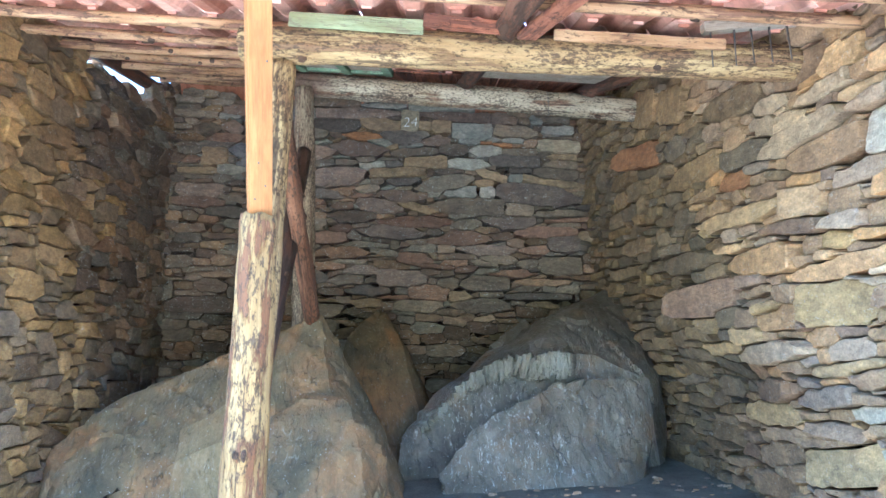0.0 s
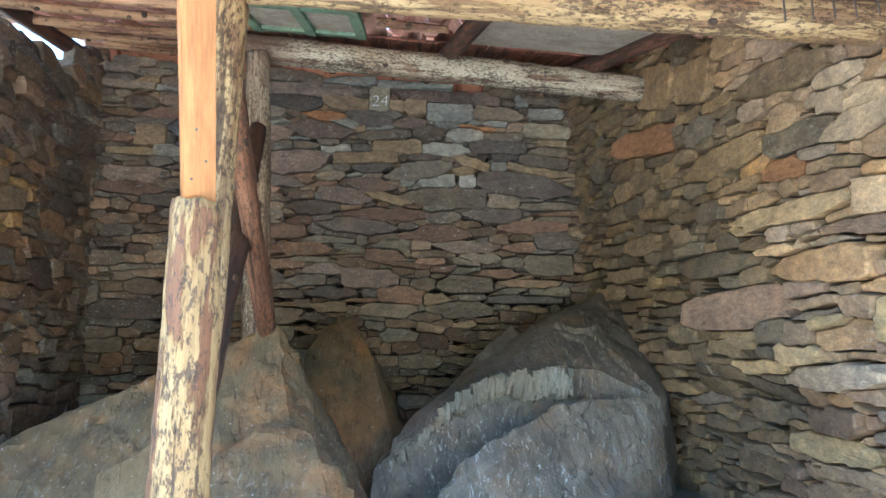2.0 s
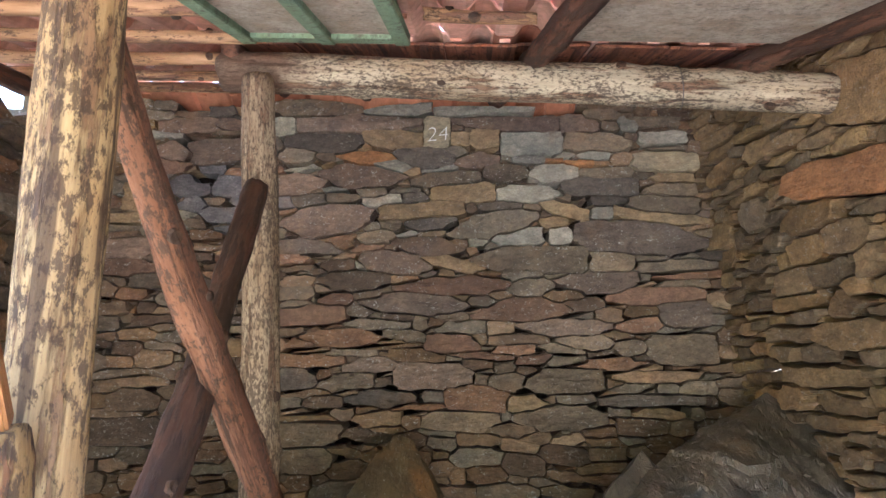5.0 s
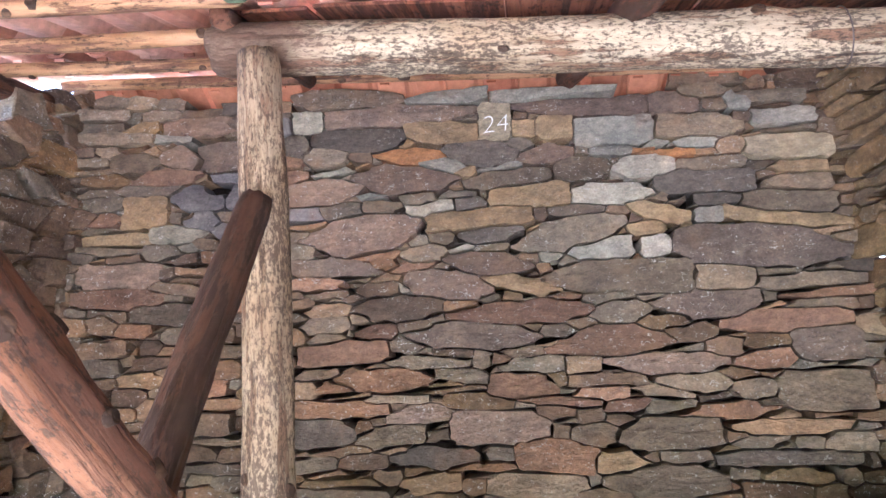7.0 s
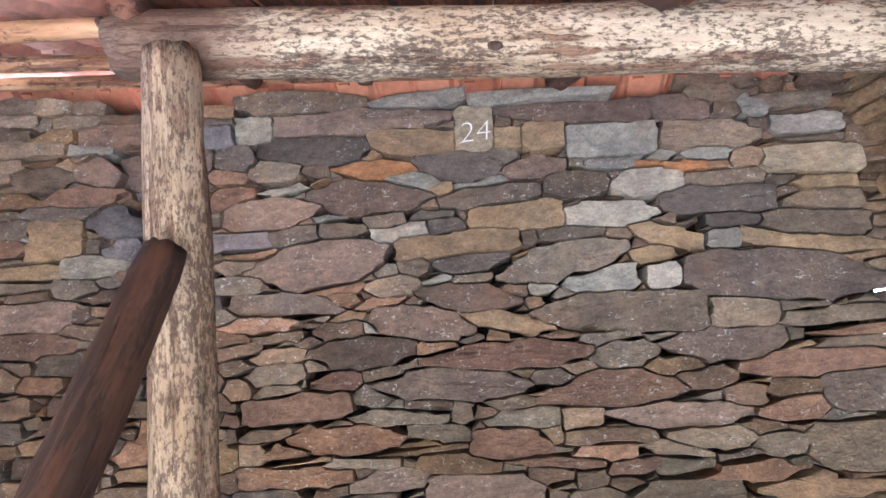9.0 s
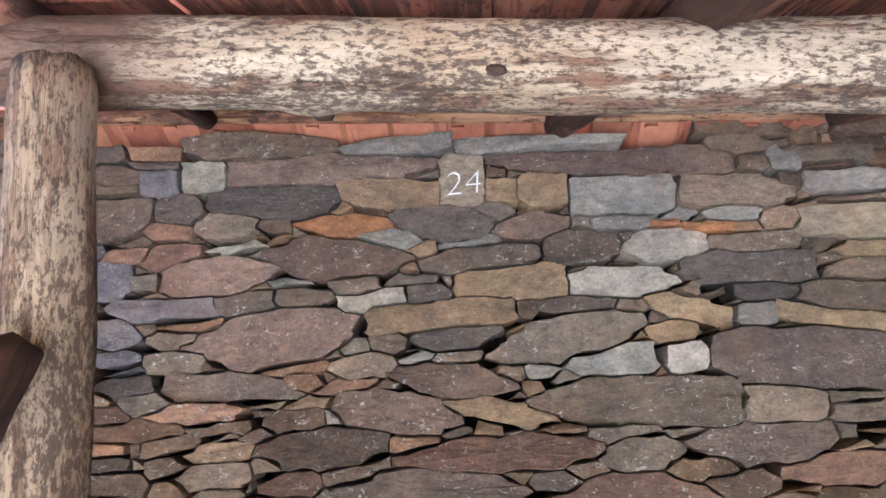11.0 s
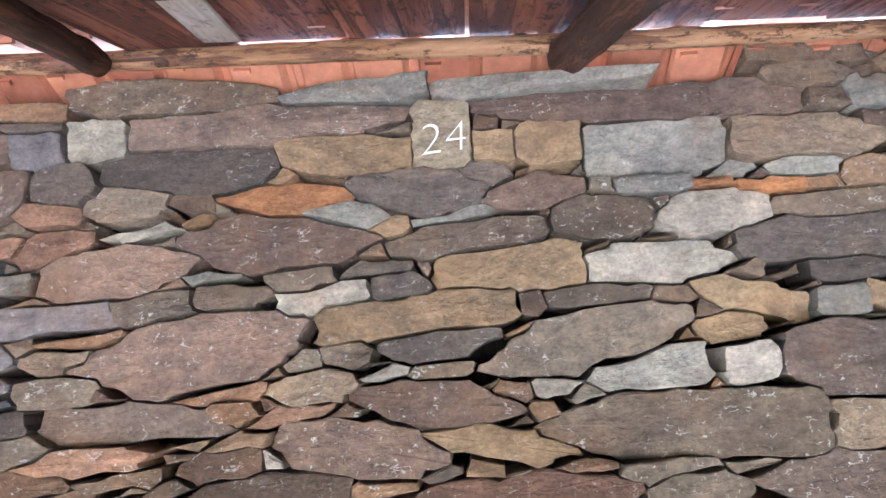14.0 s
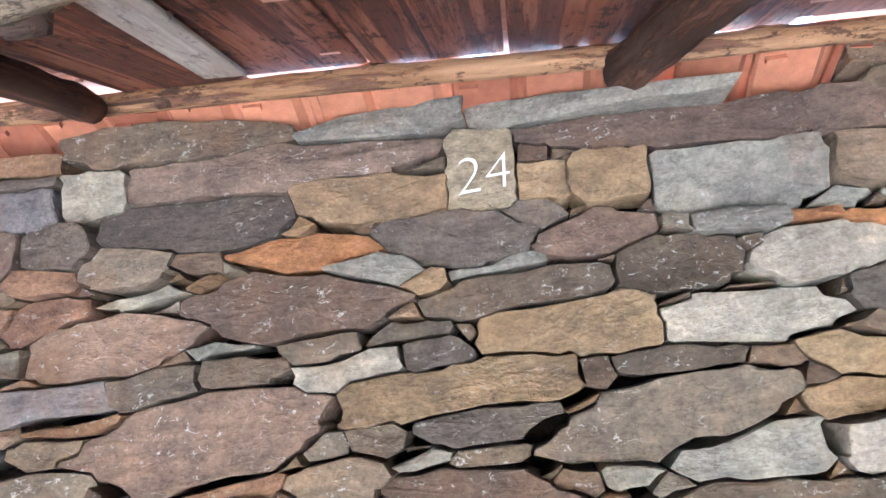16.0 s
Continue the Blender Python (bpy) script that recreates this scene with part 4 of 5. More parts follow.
def close_up(row, packed, width, top, pick, slope, seed, most=620):
    """Stones between and below the ones given: whole ones where there is room, then small ones into the gaps that are left."""
    rng = random.Random(seed)
    d = 0.01
    lim = max(top(u) for u in np.arange(0.0, width, 0.1))
    gu, gz = np.meshgrid(np.arange(0.0, width, d), np.arange(0.0, lim, d))
    ny, nx = gu.shape
    gu, gz = gu.ravel(), gz.ravel()
    free = np.full(gu.size, 9.0)
    for b in row:
        np.minimum(free, gap(b, gu, gz), out=free)
    below = gz < np.array([top(u) for u in gu])

    def room(u, v):
        return free[min(max(int(round(v / d)), 0), ny - 1) * nx + min(max(int(round(u / d)), 0), nx - 1)]

    def fill(u, v, w, h, t):
        a, b = rng.uniform(0.25, 0.9), rng.uniform(0.25, 0.9)
        block(row, u, v, w, h, t, [(-w / 2, -h * a / 2), (-w * 0.3, -h / 2), (w * 0.33, -h / 2), (w / 2, -h * b / 2), (w / 2, h * b / 2), (w * 0.28, h / 2), (-w * 0.35, h / 2), (-w / 2, h * a / 2)], pick(u, v))
        np.minimum(free, gap(row[-1], gu, gz), out=free)

    for s in packed:
        us, vs = [p[0] for p in s], [p[1] for p in s]
        u, v, w, h = (min(us) + max(us)) / 2, (min(vs) + max(vs)) / 2, max(us) - min(us), (max(vs) - min(vs)) * 0.9
        t = slope(u, v) + rng.gauss(0, 0.05)
        h = max(0.026, h - 0.7 * abs(math.tan(t)) * w)
        if w > 0.07 and v + h * 0.5 < top(u) + 0.01 and all(room(u + f * w, v + f * w * math.tan(t)) > 0.012 for f in (-0.38, -0.2, 0.0, 0.2, 0.38)):
            fill(u, v, w * 0.98, h, t)
    for _ in range(most):
        spot = np.where(below, free, -1.0)
        k = int(spot.argmax())
        if spot[k] < 0.011:
            break
        u, v, r = gu[k], gz[k], spot[k]
        t = slope(u, v) + rng.gauss(0, 0.07)
        ends = []
        for way in (-1, 1):
            q = 0.012
            while q < 0.17 and room(u + way * q * math.cos(t), v + way * q * math.sin(t)) > 0.005:
                q += 0.01
            ends.append(way * q)
        mid = (ends[0] + ends[1]) / 2
        fill(u + mid * math.cos(t), v + mid * math.sin(t), max(0.03, ends[1] - ends[0]), min(1.8 * r + 0.006, rng.uniform(0.05, 0.1)), t)


def outline(row, k, reach):
    """The stone's edge: halfway to its neighbours, or a little beyond its own outline where a gap stays open."""
    u, v, w, h, t = row[k][:5]
    near = [b for j, b in enumerate(row) if j != k and abs(b[0] - u) < (b[2] + w) * 0.62 + 0.05 and abs(b[1] - v) < (b[3] + h) * 0.62 + (0.12 + 0.4 * abs(math.sin(t))) * (b[2] + w) + 0.03]
    c, s = math.cos(t), math.sin(t)
    dirs = [(math.cos(a) * w * c - math.sin(a) * h * s, math.cos(a) * w * s + math.sin(a) * h * c) for a in [2 * math.pi * i / 52 for i in range(52)]]
    f = np.linspace(0.0, 0.76, 80)
    ru, rz = ripple(np.concatenate([u + dx * f for dx, _ in dirs]), np.concatenate([v + dz * f for _, dz in dirs]))
    own = gap(row[k], ru, rz)
    over = own - reach
    for b in near:
        np.maximum(over, own - gap(b, ru, rz), out=over)
    over = over.reshape(len(dirs), f.size)
    out = []
    for i, (dx, dz) in enumerate(dirs):
        hit = np.argmax(over[i] > 0) if (over[i] > 0).any() else f.size - 1
        g = f[max(hit - 1, 0)]
        if hit > 0:
            a, b = over[i][hit - 1], over[i][hit]
            g += (f[hit] - f[hit - 1]) * (a / (a - b) if a < 0 < b else 0)
        out.append((u + dx * g, v + dz * g))
    slim = True
    while slim and len(out) > 6:
        slim = False
        for i in range(len(out)):
            p, q, r = Vector(out[i - 1]), Vector(out[i]), Vector(out[(i + 1) % len(out)])
            d = r - p
            if d.length < 1e-6 or abs(d.x * (q.y - p.y) - d.y * (q.x - p.x)) / d.length < 0.0034:
                out.pop(i)
                slim = True
                break
    return out


def set_stones(parent, row, first, near, place, seed, proud, joint, depth, reach=0.024, soft=0.004, even=None):
    """The given stones and the nearest others become objects of their own, 300 at most; the rest is one mesh a material."""
    rng = random.Random(seed)
    rest = {}
    made = {}
    for n, k in enumerate(sorted(range(len(row)), key=lambda k: (k >= first, near(*row[k][:2])))):
        poly = outline(row, k, reach)
        if abs(area(poly)) < 2.5e-4:
            continue
        v, f = stone_shape(poly, rng, place, 0.0004 if k == even else proud, depth, joint(*row[k][:2]), soft)
        if n < 300:
            made[k] = link_mesh("stone", v, f, row[k][7], parent)
        else:
            rv, rf = rest.setdefault(row[k][7].name, ([], []))
            base = len(rv)
            rv += v
            rf += [tuple(q + base for q in face) for face in f]
    for name, (rv, rf) in rest.items():
        tagged(link_mesh("stones", rv, rf, bpy.data.materials[name], parent), "flat dry-laid slate stones", kind="stuff")
    return made


# back wall
BX0, BZ0 = -3.05, 0.95


def back_place(u, v, out):
    z = BZ0 + v
    return (BX0 + u, 6.23 + (z - 1.9) * 0.105 - 0.11 * max(0.0, -0.4 - BX0 - u) - out, z)


def back_top(u):
    x = BX0 + u
    return 3.835 - 0.13 * max(x, -1.1) - 0.06 * min(0.0, x + 1.1) - BZ0 + (0.09 if x > 0.85 else 0.0)


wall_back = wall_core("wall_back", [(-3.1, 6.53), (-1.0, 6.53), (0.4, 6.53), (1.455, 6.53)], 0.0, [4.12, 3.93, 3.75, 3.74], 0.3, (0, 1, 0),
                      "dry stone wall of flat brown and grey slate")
BACK = []


def feature(x, z, w, h, tilt, material, first, last):
    wedge(BACK, x - BX0, z - BZ0, w, h, tilt, material, first, last)


feature(-1.019, 3.925, 0.596, 0.112, -5, slate_dusk, 0.5, 0.2)
feature(-0.473, 3.886, 0.449, 0.073, 3, slate_blue, 0.3, 0.6)
feature(0.089, 3.826, 0.671, 0.067, -10, slate_blue, 0.5, 0.4)
feature(-1.244, 3.811, 0.178, 0.129, -8, slate_pale, 0.9, 0.9)
feature(-0.735, 3.812, 0.835, 0.137, -2, slate_plum, 1.0, 0.4)
feature(-0.224, 3.702, 0.172, 0.210, -8, slate_sand, 1.0, 1.0)
feature(-0.519, 3.689, 0.412, 0.134, -7, slate_ochre, 0.5, 0.9)
feature(-0.390, 3.758, 0.154, 0.052, -4, slate_dusk, 0.5, 0.8)
feature(-0.072, 3.644, 0.125, 0.094, -7, slate_ochre, 1.0, 1.0)
feature(0.089, 3.632, 0.198, 0.131, -6, slate_ochre, 0.9, 1.0)
feature(-0.080, 3.732, 0.085, 0.070, -3, slate_back, 0.6, 0.5)
feature(0.236, 3.738, 0.731, 0.119, -8, slate_plum, 0.3, 0.8)
feature(-0.970, 3.689, 0.524, 0.147, -4, slate_dark, 0.5, 0.5)
feature(-1.141, 3.599, 0.241, 0.126, -5, slate_dusk, 0.5, 0.5)
feature(-0.691, 3.559, 0.413, 0.107, 1, slate_rust, 0.1, 0.3)
feature(-0.322, 3.540, 0.428, 0.148, -10, slate_dark, 0.3, 0.4)
feature(-0.531, 3.491, 0.273, 0.098, -9, slate_blue, 0.3, 0.5)
feature(-0.112, 3.566, 0.188, 0.080, -7, slate_dark, 0.4, 0.4)
feature(0.017, 3.487, 0.311, 0.129, -3, slate_plum, 0.1, 0.4)
feature(-1.116, 3.515, 0.242, 0.050, -2, slate_pale, 0.4, 0.3)
feature(-0.956, 3.574, 0.132, 0.055, -12, slate_back, 0.5, 0.4)
feature(-0.728, 3.431, 0.600, 0.189, -9, slate_plum, 0.2, 0.15)
feature(-1.161, 3.400, 0.451, 0.153, -2, slate_plum, 0.8, 0.1)
feature(-0.413, 3.440, 0.122, 0.056, 0, slate_ochre, 0.3, 0.8)
feature(-0.225, 3.443, 0.242, 0.049, -1, slate_blue, 0.2, 0.6)
feature(-0.193, 3.376, 0.479, 0.115, 1, slate_dusk, 0.3, 0.6)
feature(-0.088, 3.275, 0.436, 0.142, -6, slate_ochre, 0.6, 0.9)
feature(-0.017, 3.426, 0.165, 0.036, -9, slate_back, 0.6, 0.5)
feature(-0.462, 3.324, 0.223, 0.048, -1, slate_dusk, 0.4, 0.8)
feature(-0.674, 3.322, 0.199, 0.091, -2, slate_dusk, 0.2, 0.8)
feature(-0.912, 3.349, 0.165, 0.042, -3, slate_blue, 0.3, 0.4)
feature(-0.857, 3.290, 0.219, 0.077, -8, slate_dusk, 0.8, 0.4)
feature(-0.609, 3.248, 0.261, 0.080, 5, slate_pale, 0.9, 1.0)
feature(-0.394, 3.254, 0.171, 0.090, -2, slate_dark, 0.8, 0.4)
feature(-0.356, 3.170, 0.558, 0.127, -1, slate_ochre, 1.0, 0.8)
feature(-1.085, 3.286, 0.232, 0.078, 1, slate_dusk, 0.3, 0.8)
feature(-0.984, 3.140, 0.674, 0.205, 3, slate_plum, 0.1, 0.4)
feature(-0.563, 3.091, 0.141, 0.086, -10, slate_dusk, 0.4, 0.7)
feature(-0.691, 3.167, 0.132, 0.072, -21, slate_back, 0.3, 0.4)
feature(-0.303, 3.086, 0.351, 0.099, 1, slate_dark, 0.4, 0.3)
feature(-0.467, 3.024, 0.145, 0.046, -5, slate_blue, 0.4, 0.3)
feature(-0.666, 3.007, 0.251, 0.098, 3, slate_dusk, 0.1, 0.6)
feature(0.086, 3.032, 0.622, 0.176, 3, slate_dusk, 0.1, 0.2)
feature(0.238, 2.946, 0.333, 0.117, -3, slate_blue, 0.7, 1.0)
feature(0.502, 2.924, 0.145, 0.110, -3, slate_pale, 0.8, 0.9)
feature(-0.015, 2.935, 0.141, 0.067, -4, slate_pale, 0.5, 0.3)
feature(0.476, 3.019, 0.218, 0.084, -5, slate_ochre, 0.2, 0.4)
feature(0.544, 3.102, 0.352, 0.091, -20, slate_ochre, 0.3, 0.9)
feature(0.784, 3.053, 0.144, 0.078, -6, slate_blue, 0.9, 0.9)
feature(1.173, 2.995, 0.643, 0.075, -12, slate_ochre, 1.0, 0.4)
feature(0.341, 3.225, 0.428, 0.131, -6, slate_pale, 0.6, 0.3)
feature(0.200, 3.378, 0.307, 0.135, -5, slate_dusk, 0.6, 0.6)
feature(0.503, 3.353, 0.340, 0.136, -3, slate_pale, 0.2, 0.6)
feature(0.846, 3.323, 0.362, 0.082, -3, slate_dusk, 0.5, 0.6)
feature(0.390, 3.565, 0.412, 0.171, -6, slate_blue, 0.8, 0.9)
feature(0.355, 3.457, 0.217, 0.066, -7, slate_blue, 0.5, 0.7)
feature(0.216, 3.469, 0.062, 0.054, -7, slate_back, 0.8, 0.8)
feature(0.525, 3.430, 0.118, 0.042, -7, slate_rust, 0.8, 0.8)
feature(0.683, 3.402, 0.203, 0.041, -6, slate_rust, 0.7, 0.6)
feature(0.585, 3.473, 0.179, 0.054, -4, slate_blue, 0.3, 0.4)
feature(0.795, 3.451, 0.246, 0.078, -2, slate_blue, 0.3, 0.6)
feature(0.830, 3.529, 0.442, 0.150, -8, slate_dusk, 0.9, 0.3)
feature(0.716, 3.682, 0.263, 0.123, -9, slate_plum, 0.8, 0.8)
feature(0.919, 3.645, 0.123, 0.073, -8, slate_dusk, 0.8, 0.6)
feature(1.040, 3.651, 0.141, 0.106, -15, slate_blue, 0.5, 0.7)
feature(1.244, 3.530, 0.318, 0.107, -6, slate_pale, 0.8, 0.8)
feature(1.237, 3.464, 0.303, 0.035, -6, slate_dusk, 0.6, 0.8)
feature(1.226, 3.366, 0.410, 0.133, -7, slate_sand, 0.8, 1.0)
feature(1.188, 3.656, 0.375, 0.079, -9, slate_dusk, 0.5, 0.9)
feature(1.256, 3.249, 0.311, 0.063, -4, slate_ochre, 0.5, 0.9)
feature(1.248, 3.175, 0.334, 0.107, -5, slate_dusk, 0.1, 0.8)
feature(0.795, 3.233, 0.505, 0.126, -5, slate_dark, 0.7, 0.9)
feature(0.852, 3.137, 0.251, 0.068, -3, slate_dark, 0.8, 0.4)
feature(1.180, 3.076, 0.461, 0.127, -7, slate_dusk, 0.5, 0.8)
feature(1.003, 2.867, 0.847, 0.214, -7, slate_plum, 0.6, 0.3)
feature(0.281, 2.792, 0.740, 0.173, -6, slate_dusk, 0.3, 1.0)
feature(0.807, 2.725, 0.280, 0.142, -8, slate_dusk, 1.0, 0.5)
feature(-0.339, 2.931, 0.496, 0.124, -7, slate_plum, 0.2, 0.1)
feature(-0.547, 2.835, 0.484, 0.147, -12, slate_plum, 0.7, 0.2)
feature(-0.181, 2.804, 0.436, 0.086, -14, slate_ochre, 0.1, 0.4)
feature(-0.233, 2.742, 0.109, 0.065, -10, slate_back, 0.4, 0.4)
feature(-0.819, 2.743, 0.488, 0.137, -3, slate_back, 0.3, 0.5)
feature(-0.206, 2.665, 0.745, 0.113, -3, slate_russet, 0.2, 0.5)
feature(0.287, 2.619, 0.319, 0.122, -0, slate_dusk, 0.2, 0.2)
feature(0.689, 2.611, 0.549, 0.141, -1, slate_plum, 0.1, 0.5)
feature(1.038, 2.499, 0.616, 0.106, -2, slate_russet, 0.4, 0.7)
feature(1.205, 2.677, 0.551, 0.068, -3, slate_dusk, 0.6, 0.5)
feature(1.248, 2.615, 0.436, 0.056, -4, slate_russet, 0.3, 0.7)
feature(1.219, 2.557, 0.352, 0.056, -5, slate_dusk, 0.3, 0.8)
feature(-1.183, 2.686, 0.274, 0.081, -2, slate_back, 0.4, 0.7)
feature(-1.170, 2.762, 0.271, 0.071, -3, slate_back, 0.5, 0.5)
feature(-0.999, 2.708, 0.114, 0.070, -8, slate_dusk, 0.8, 0.3)
feature(-1.099, 2.537, 0.471, 0.122, 1, slate_russet, 0.7, 0.9)
feature(-0.932, 2.629, 0.242, 0.091, 0, slate_russet, 0.1, 0.6)
feature(-0.454, 2.566, 0.722, 0.133, -6, slate_plum, 0.2, 0.2)
feature(-0.773, 2.555, 0.183, 0.094, -12, slate_back, 0.8, 0.2)
feature(-0.681, 2.460, 0.438, 0.062, -7, slate_dusk, 0.4, 0.5)
feature(-0.413, 2.451, 0.099, 0.097, -13, slate_dusk, 0.8, 0.5)
feature(0.217, 2.481, 0.659, 0.145, -2, slate_russet, 0.1, 0.1)
feature(0.459, 2.350, 0.601, 0.105, -4, slate_plum, 0.1, 0.4)
feature(0.899, 2.323, 0.311, 0.089, 3, slate_russet, 0.2, 0.8)
feature(1.196, 2.371, 0.312, 0.172, -4, slate_plum, 0.5, 0.8)
feature(-0.910, 2.391, 0.513, 0.108, -3, slate_russet, 0.4, 0.3)
feature(-0.221, 2.298, 0.351, 0.121, -5, slate_russet, 0.9, 0.2)
feature(-0.177, 2.400, 0.340, 0.072, -4, slate_back, 0.2, 0.9)
feature(-0.842, 2.300, 0.339, 0.041, -3, slate_dusk, 0.6, 0.7)
feature(-0.619, 2.315, 0.419, 0.036, -3, slate_back, 0.4, 0.6)
feature(-1.114, 2.272, 0.473, 0.081, -5, slate_russet, 0.9, 0.5)
feature(-0.736, 2.212, 0.324, 0.090, -2, slate_plum, 0.2, 0.6)
feature(-0.360, 2.121, 0.483, 0.163, -4, slate_plum, 0.8, 0.6)
feature(-1.210, 2.164, 0.334, 0.133, -3, slate_dark, 0.9, 0.4)
feature(-0.883, 2.127, 0.347, 0.099, -0, slate_dusk, 0.2, 0.7)
feature(-0.104, 1.970, 0.388, 0.152, -7, slate_russet, 0.8, 0.8)
feature(0.182, 1.918, 0.294, 0.103, -4, slate_ochre, 0.6, 0.1)
feature(0.414, 2.034, 0.500, 0.152, -3, slate_dusk, 0.3, 1.0)
feature(1.139, 2.160, 0.431, 0.190, -4, slate_dusk, 0.6, 1.0)
feature(0.838, 2.203, 0.230, 0.097, -3, slate_dusk, 0.2, 0.3)
feature(0.703, 2.109, 0.482, 0.081, -4, slate_russet, 0.2, 0.2)
feature(0.563, 2.248, 0.357, 0.088, -5, slate_dusk, 0.2, 0.6)
feature(0.972, 2.015, 0.564, 0.070, -3, slate_back, 0.4, 0.4)
feature(0.820, 1.962, 0.285, 0.046, -1, slate_dusk, 0.4, 0.4)
feature(1.188, 1.933, 0.225, 0.082, -3, slate_dusk, 0.3, 1.0)
feature(0.476, 1.921, 0.240, 0.056, -4, slate_dusk, 0.6, 0.8)
feature(0.918, 1.878, 0.626, 0.068, -4, slate_dark, 0.8, 0.8)
feature(0.361, 1.826, 0.575, 0.137, -4, slate_dusk, 0.3, 0.5)
feature(0.950, 1.797, 0.321, 0.067, -4, slate_ochre, 0.4, 0.4)
feature(-0.679, 2.012, 0.433, 0.096, -5, slate_dark, 0.3, 0.5)
feature(-0.455, 1.943, 0.330, 0.043, -4, slate_russet, 0.5, 0.7)
feature(-0.213, 1.851, 0.473, 0.122, -4, slate_dusk, 0.6, 0.5)
feature(-0.706, 1.901, 0.290, 0.085, -4, slate_ochre, 0.3, 0.9)
feature(-1.022, 2.020, 0.254, 0.082, -4, slate_back, 0.3, 0.9)
feature(-1.127, 1.930, 0.403, 0.057, -4, slate_back, 0.5, 0.7)
feature(-0.373, 2.001, 0.128, 0.072, -7, slate_dark, 0.5, 0.7)
feature(0.076, 2.048, 0.227, 0.111, 2, slate_dusk, 0.4, 0.7)
feature(0.173, 2.294, 0.381, 0.065, -3, slate_back, 0.7, 0.6)
feature(0.135, 2.244, 0.266, 0.070, -2, slate_russet, 0.4, 0.7)
feature(0.421, 2.218, 0.286, 0.062, -16, slate_dusk, 0.3, 0.3)
feature(0.245, 2.170, 0.253, 0.069, 2, slate_russet, 0.2, 0.3)
feature(-0.074, 2.222, 0.422, 0.054, -9, slate_russet, 0.2, 0.6)
feature(-1.112, 2.980, 0.501, 0.096, -7, slate_plum, 0.9, 0.2)
feature(-0.718, 2.949, 0.236, 0.062, 3, slate_russet, 0.2, 0.5)
feature(-1.030, 2.919, 0.193, 0.039, -8, slate_back, 0.3, 0.6)
feature(-1.203, 2.895, 0.318, 0.039, -5, slate_back, 0.8, 0.5)
feature(-1.155, 2.846, 0.219, 0.050, -6, slate_back, 0.4, 0.7)
feature(-0.909, 2.847, 0.219, 0.084, 1, slate_back, 0.3, 0.6)
feature(-0.768, 2.843, 0.063, 0.067, -5, slate_pale, 0.4, 0.6)
feature(-0.901, 3.031, 0.250, 0.046, -1, slate_russet, 0.4, 0.8)
feature(-1.230, 2.452, 0.237, 0.057, -2, slate_back, 0.3, 0.8)
feature(-1.133, 2.380, 0.197, 0.072, -3, slate_russet, 0.3, 0.6)
feature(-2.387, 3.970, 0.385, 0.059, -4, slate_dusk, 0.6, 0.8)
feature(-2.318, 4.043, 0.179, 0.080, -5, slate_dusk, 0.8, 0.8)
feature(-2.154, 4.022, 0.149, 0.067, -3, slate_back, 0.8, 0.8)
feature(-2.005, 4.004, 0.150, 0.086, -6, slate_dusk, 0.7, 0.6)
feature(-2.186, 3.936, 0.074, 0.085, -5, slate_back, 0.9, 0.9)
feature(-2.047, 3.945, 0.206, 0.092, 3, slate_dusk, 0.4, 0.9)
feature(-1.803, 3.932, 0.251, 0.046, -2, slate_back, 0.6, 0.7)
feature(-2.399, 3.901, 0.301, 0.072, -4, slate_dusk, 0.6, 0.6)
feature(-2.146, 3.870, 0.205, 0.072, 2, slate_back, 0.1, 0.9)
feature(-1.838, 3.856, 0.413, 0.111, -4, slate_plum, 0.9, 0.9)
feature(-2.274, 3.817, 0.441, 0.071, -5, slate_dusk, 0.7, 0.5)
feature(-1.982, 3.794, 0.234, 0.052, -2, slate_blue, 0.4, 0.4)
feature(-1.839, 3.667, 0.420, 0.165, -2, slate_plum, 0.4, 0.9)
feature(-2.178, 3.670, 0.259, 0.127, -0, slate_dusk, 0.3, 0.2)
feature(-2.450, 3.748, 0.101, 0.064, 0, slate_back, 0.6, 0.7)
feature(-2.323, 3.746, 0.137, 0.064, -4, slate_dusk, 0.5, 0.5)
feature(-2.088, 3.735, 0.102, 0.045, -3, slate_back, 0.5, 0.5)
feature(-1.993, 3.567, 0.387, 0.100, -0, slate_russet, 0.2, 0.4)
feature(-2.323, 3.579, 0.272, 0.075, -3, slate_back, 0.5, 0.4)
feature(-2.414, 3.647, 0.246, 0.044, -4, slate_back, 0.6, 0.5)
feature(-1.799, 3.436, 0.346, 0.159, -0, slate_steel, 0.4, 0.9)
feature(-2.382, 3.515, 0.199, 0.056, -2, slate_dusk, 0.5, 0.8)
feature(-2.090, 3.500, 0.357, 0.062, -3, slate_dark, 0.4, 0.6)
feature(-2.342, 3.445, 0.230, 0.073, -4, slate_dusk, 0.6, 0.9)
feature(-2.100, 3.369, 0.234, 0.175, -2, slate_ochre, 1.0, 0.9)
feature(-1.944, 3.331, 0.065, 0.078, -5, slate_back, 0.8, 0.8)
feature(-1.807, 3.301, 0.198, 0.101, -5, slate_steel, 0.2, 0.3)
feature(-2.321, 3.353, 0.182, 0.078, -1, slate_russet, 0.2, 0.3)
feature(-1.923, 3.237, 0.295, 0.100, -5, slate_pale, 0.9, 0.3)
feature(-2.267, 3.243, 0.397, 0.077, -4, slate_ochre, 0.6, 0.6)
feature(-2.345, 3.295, 0.210, 0.042, -3, slate_dusk, 0.5, 0.6)
feature(-2.281, 3.185, 0.348, 0.053, -4, slate_dusk, 0.5, 0.6)
feature(-2.231, 3.047, 0.454, 0.131, -4, slate_plum, 0.7, 0.6)
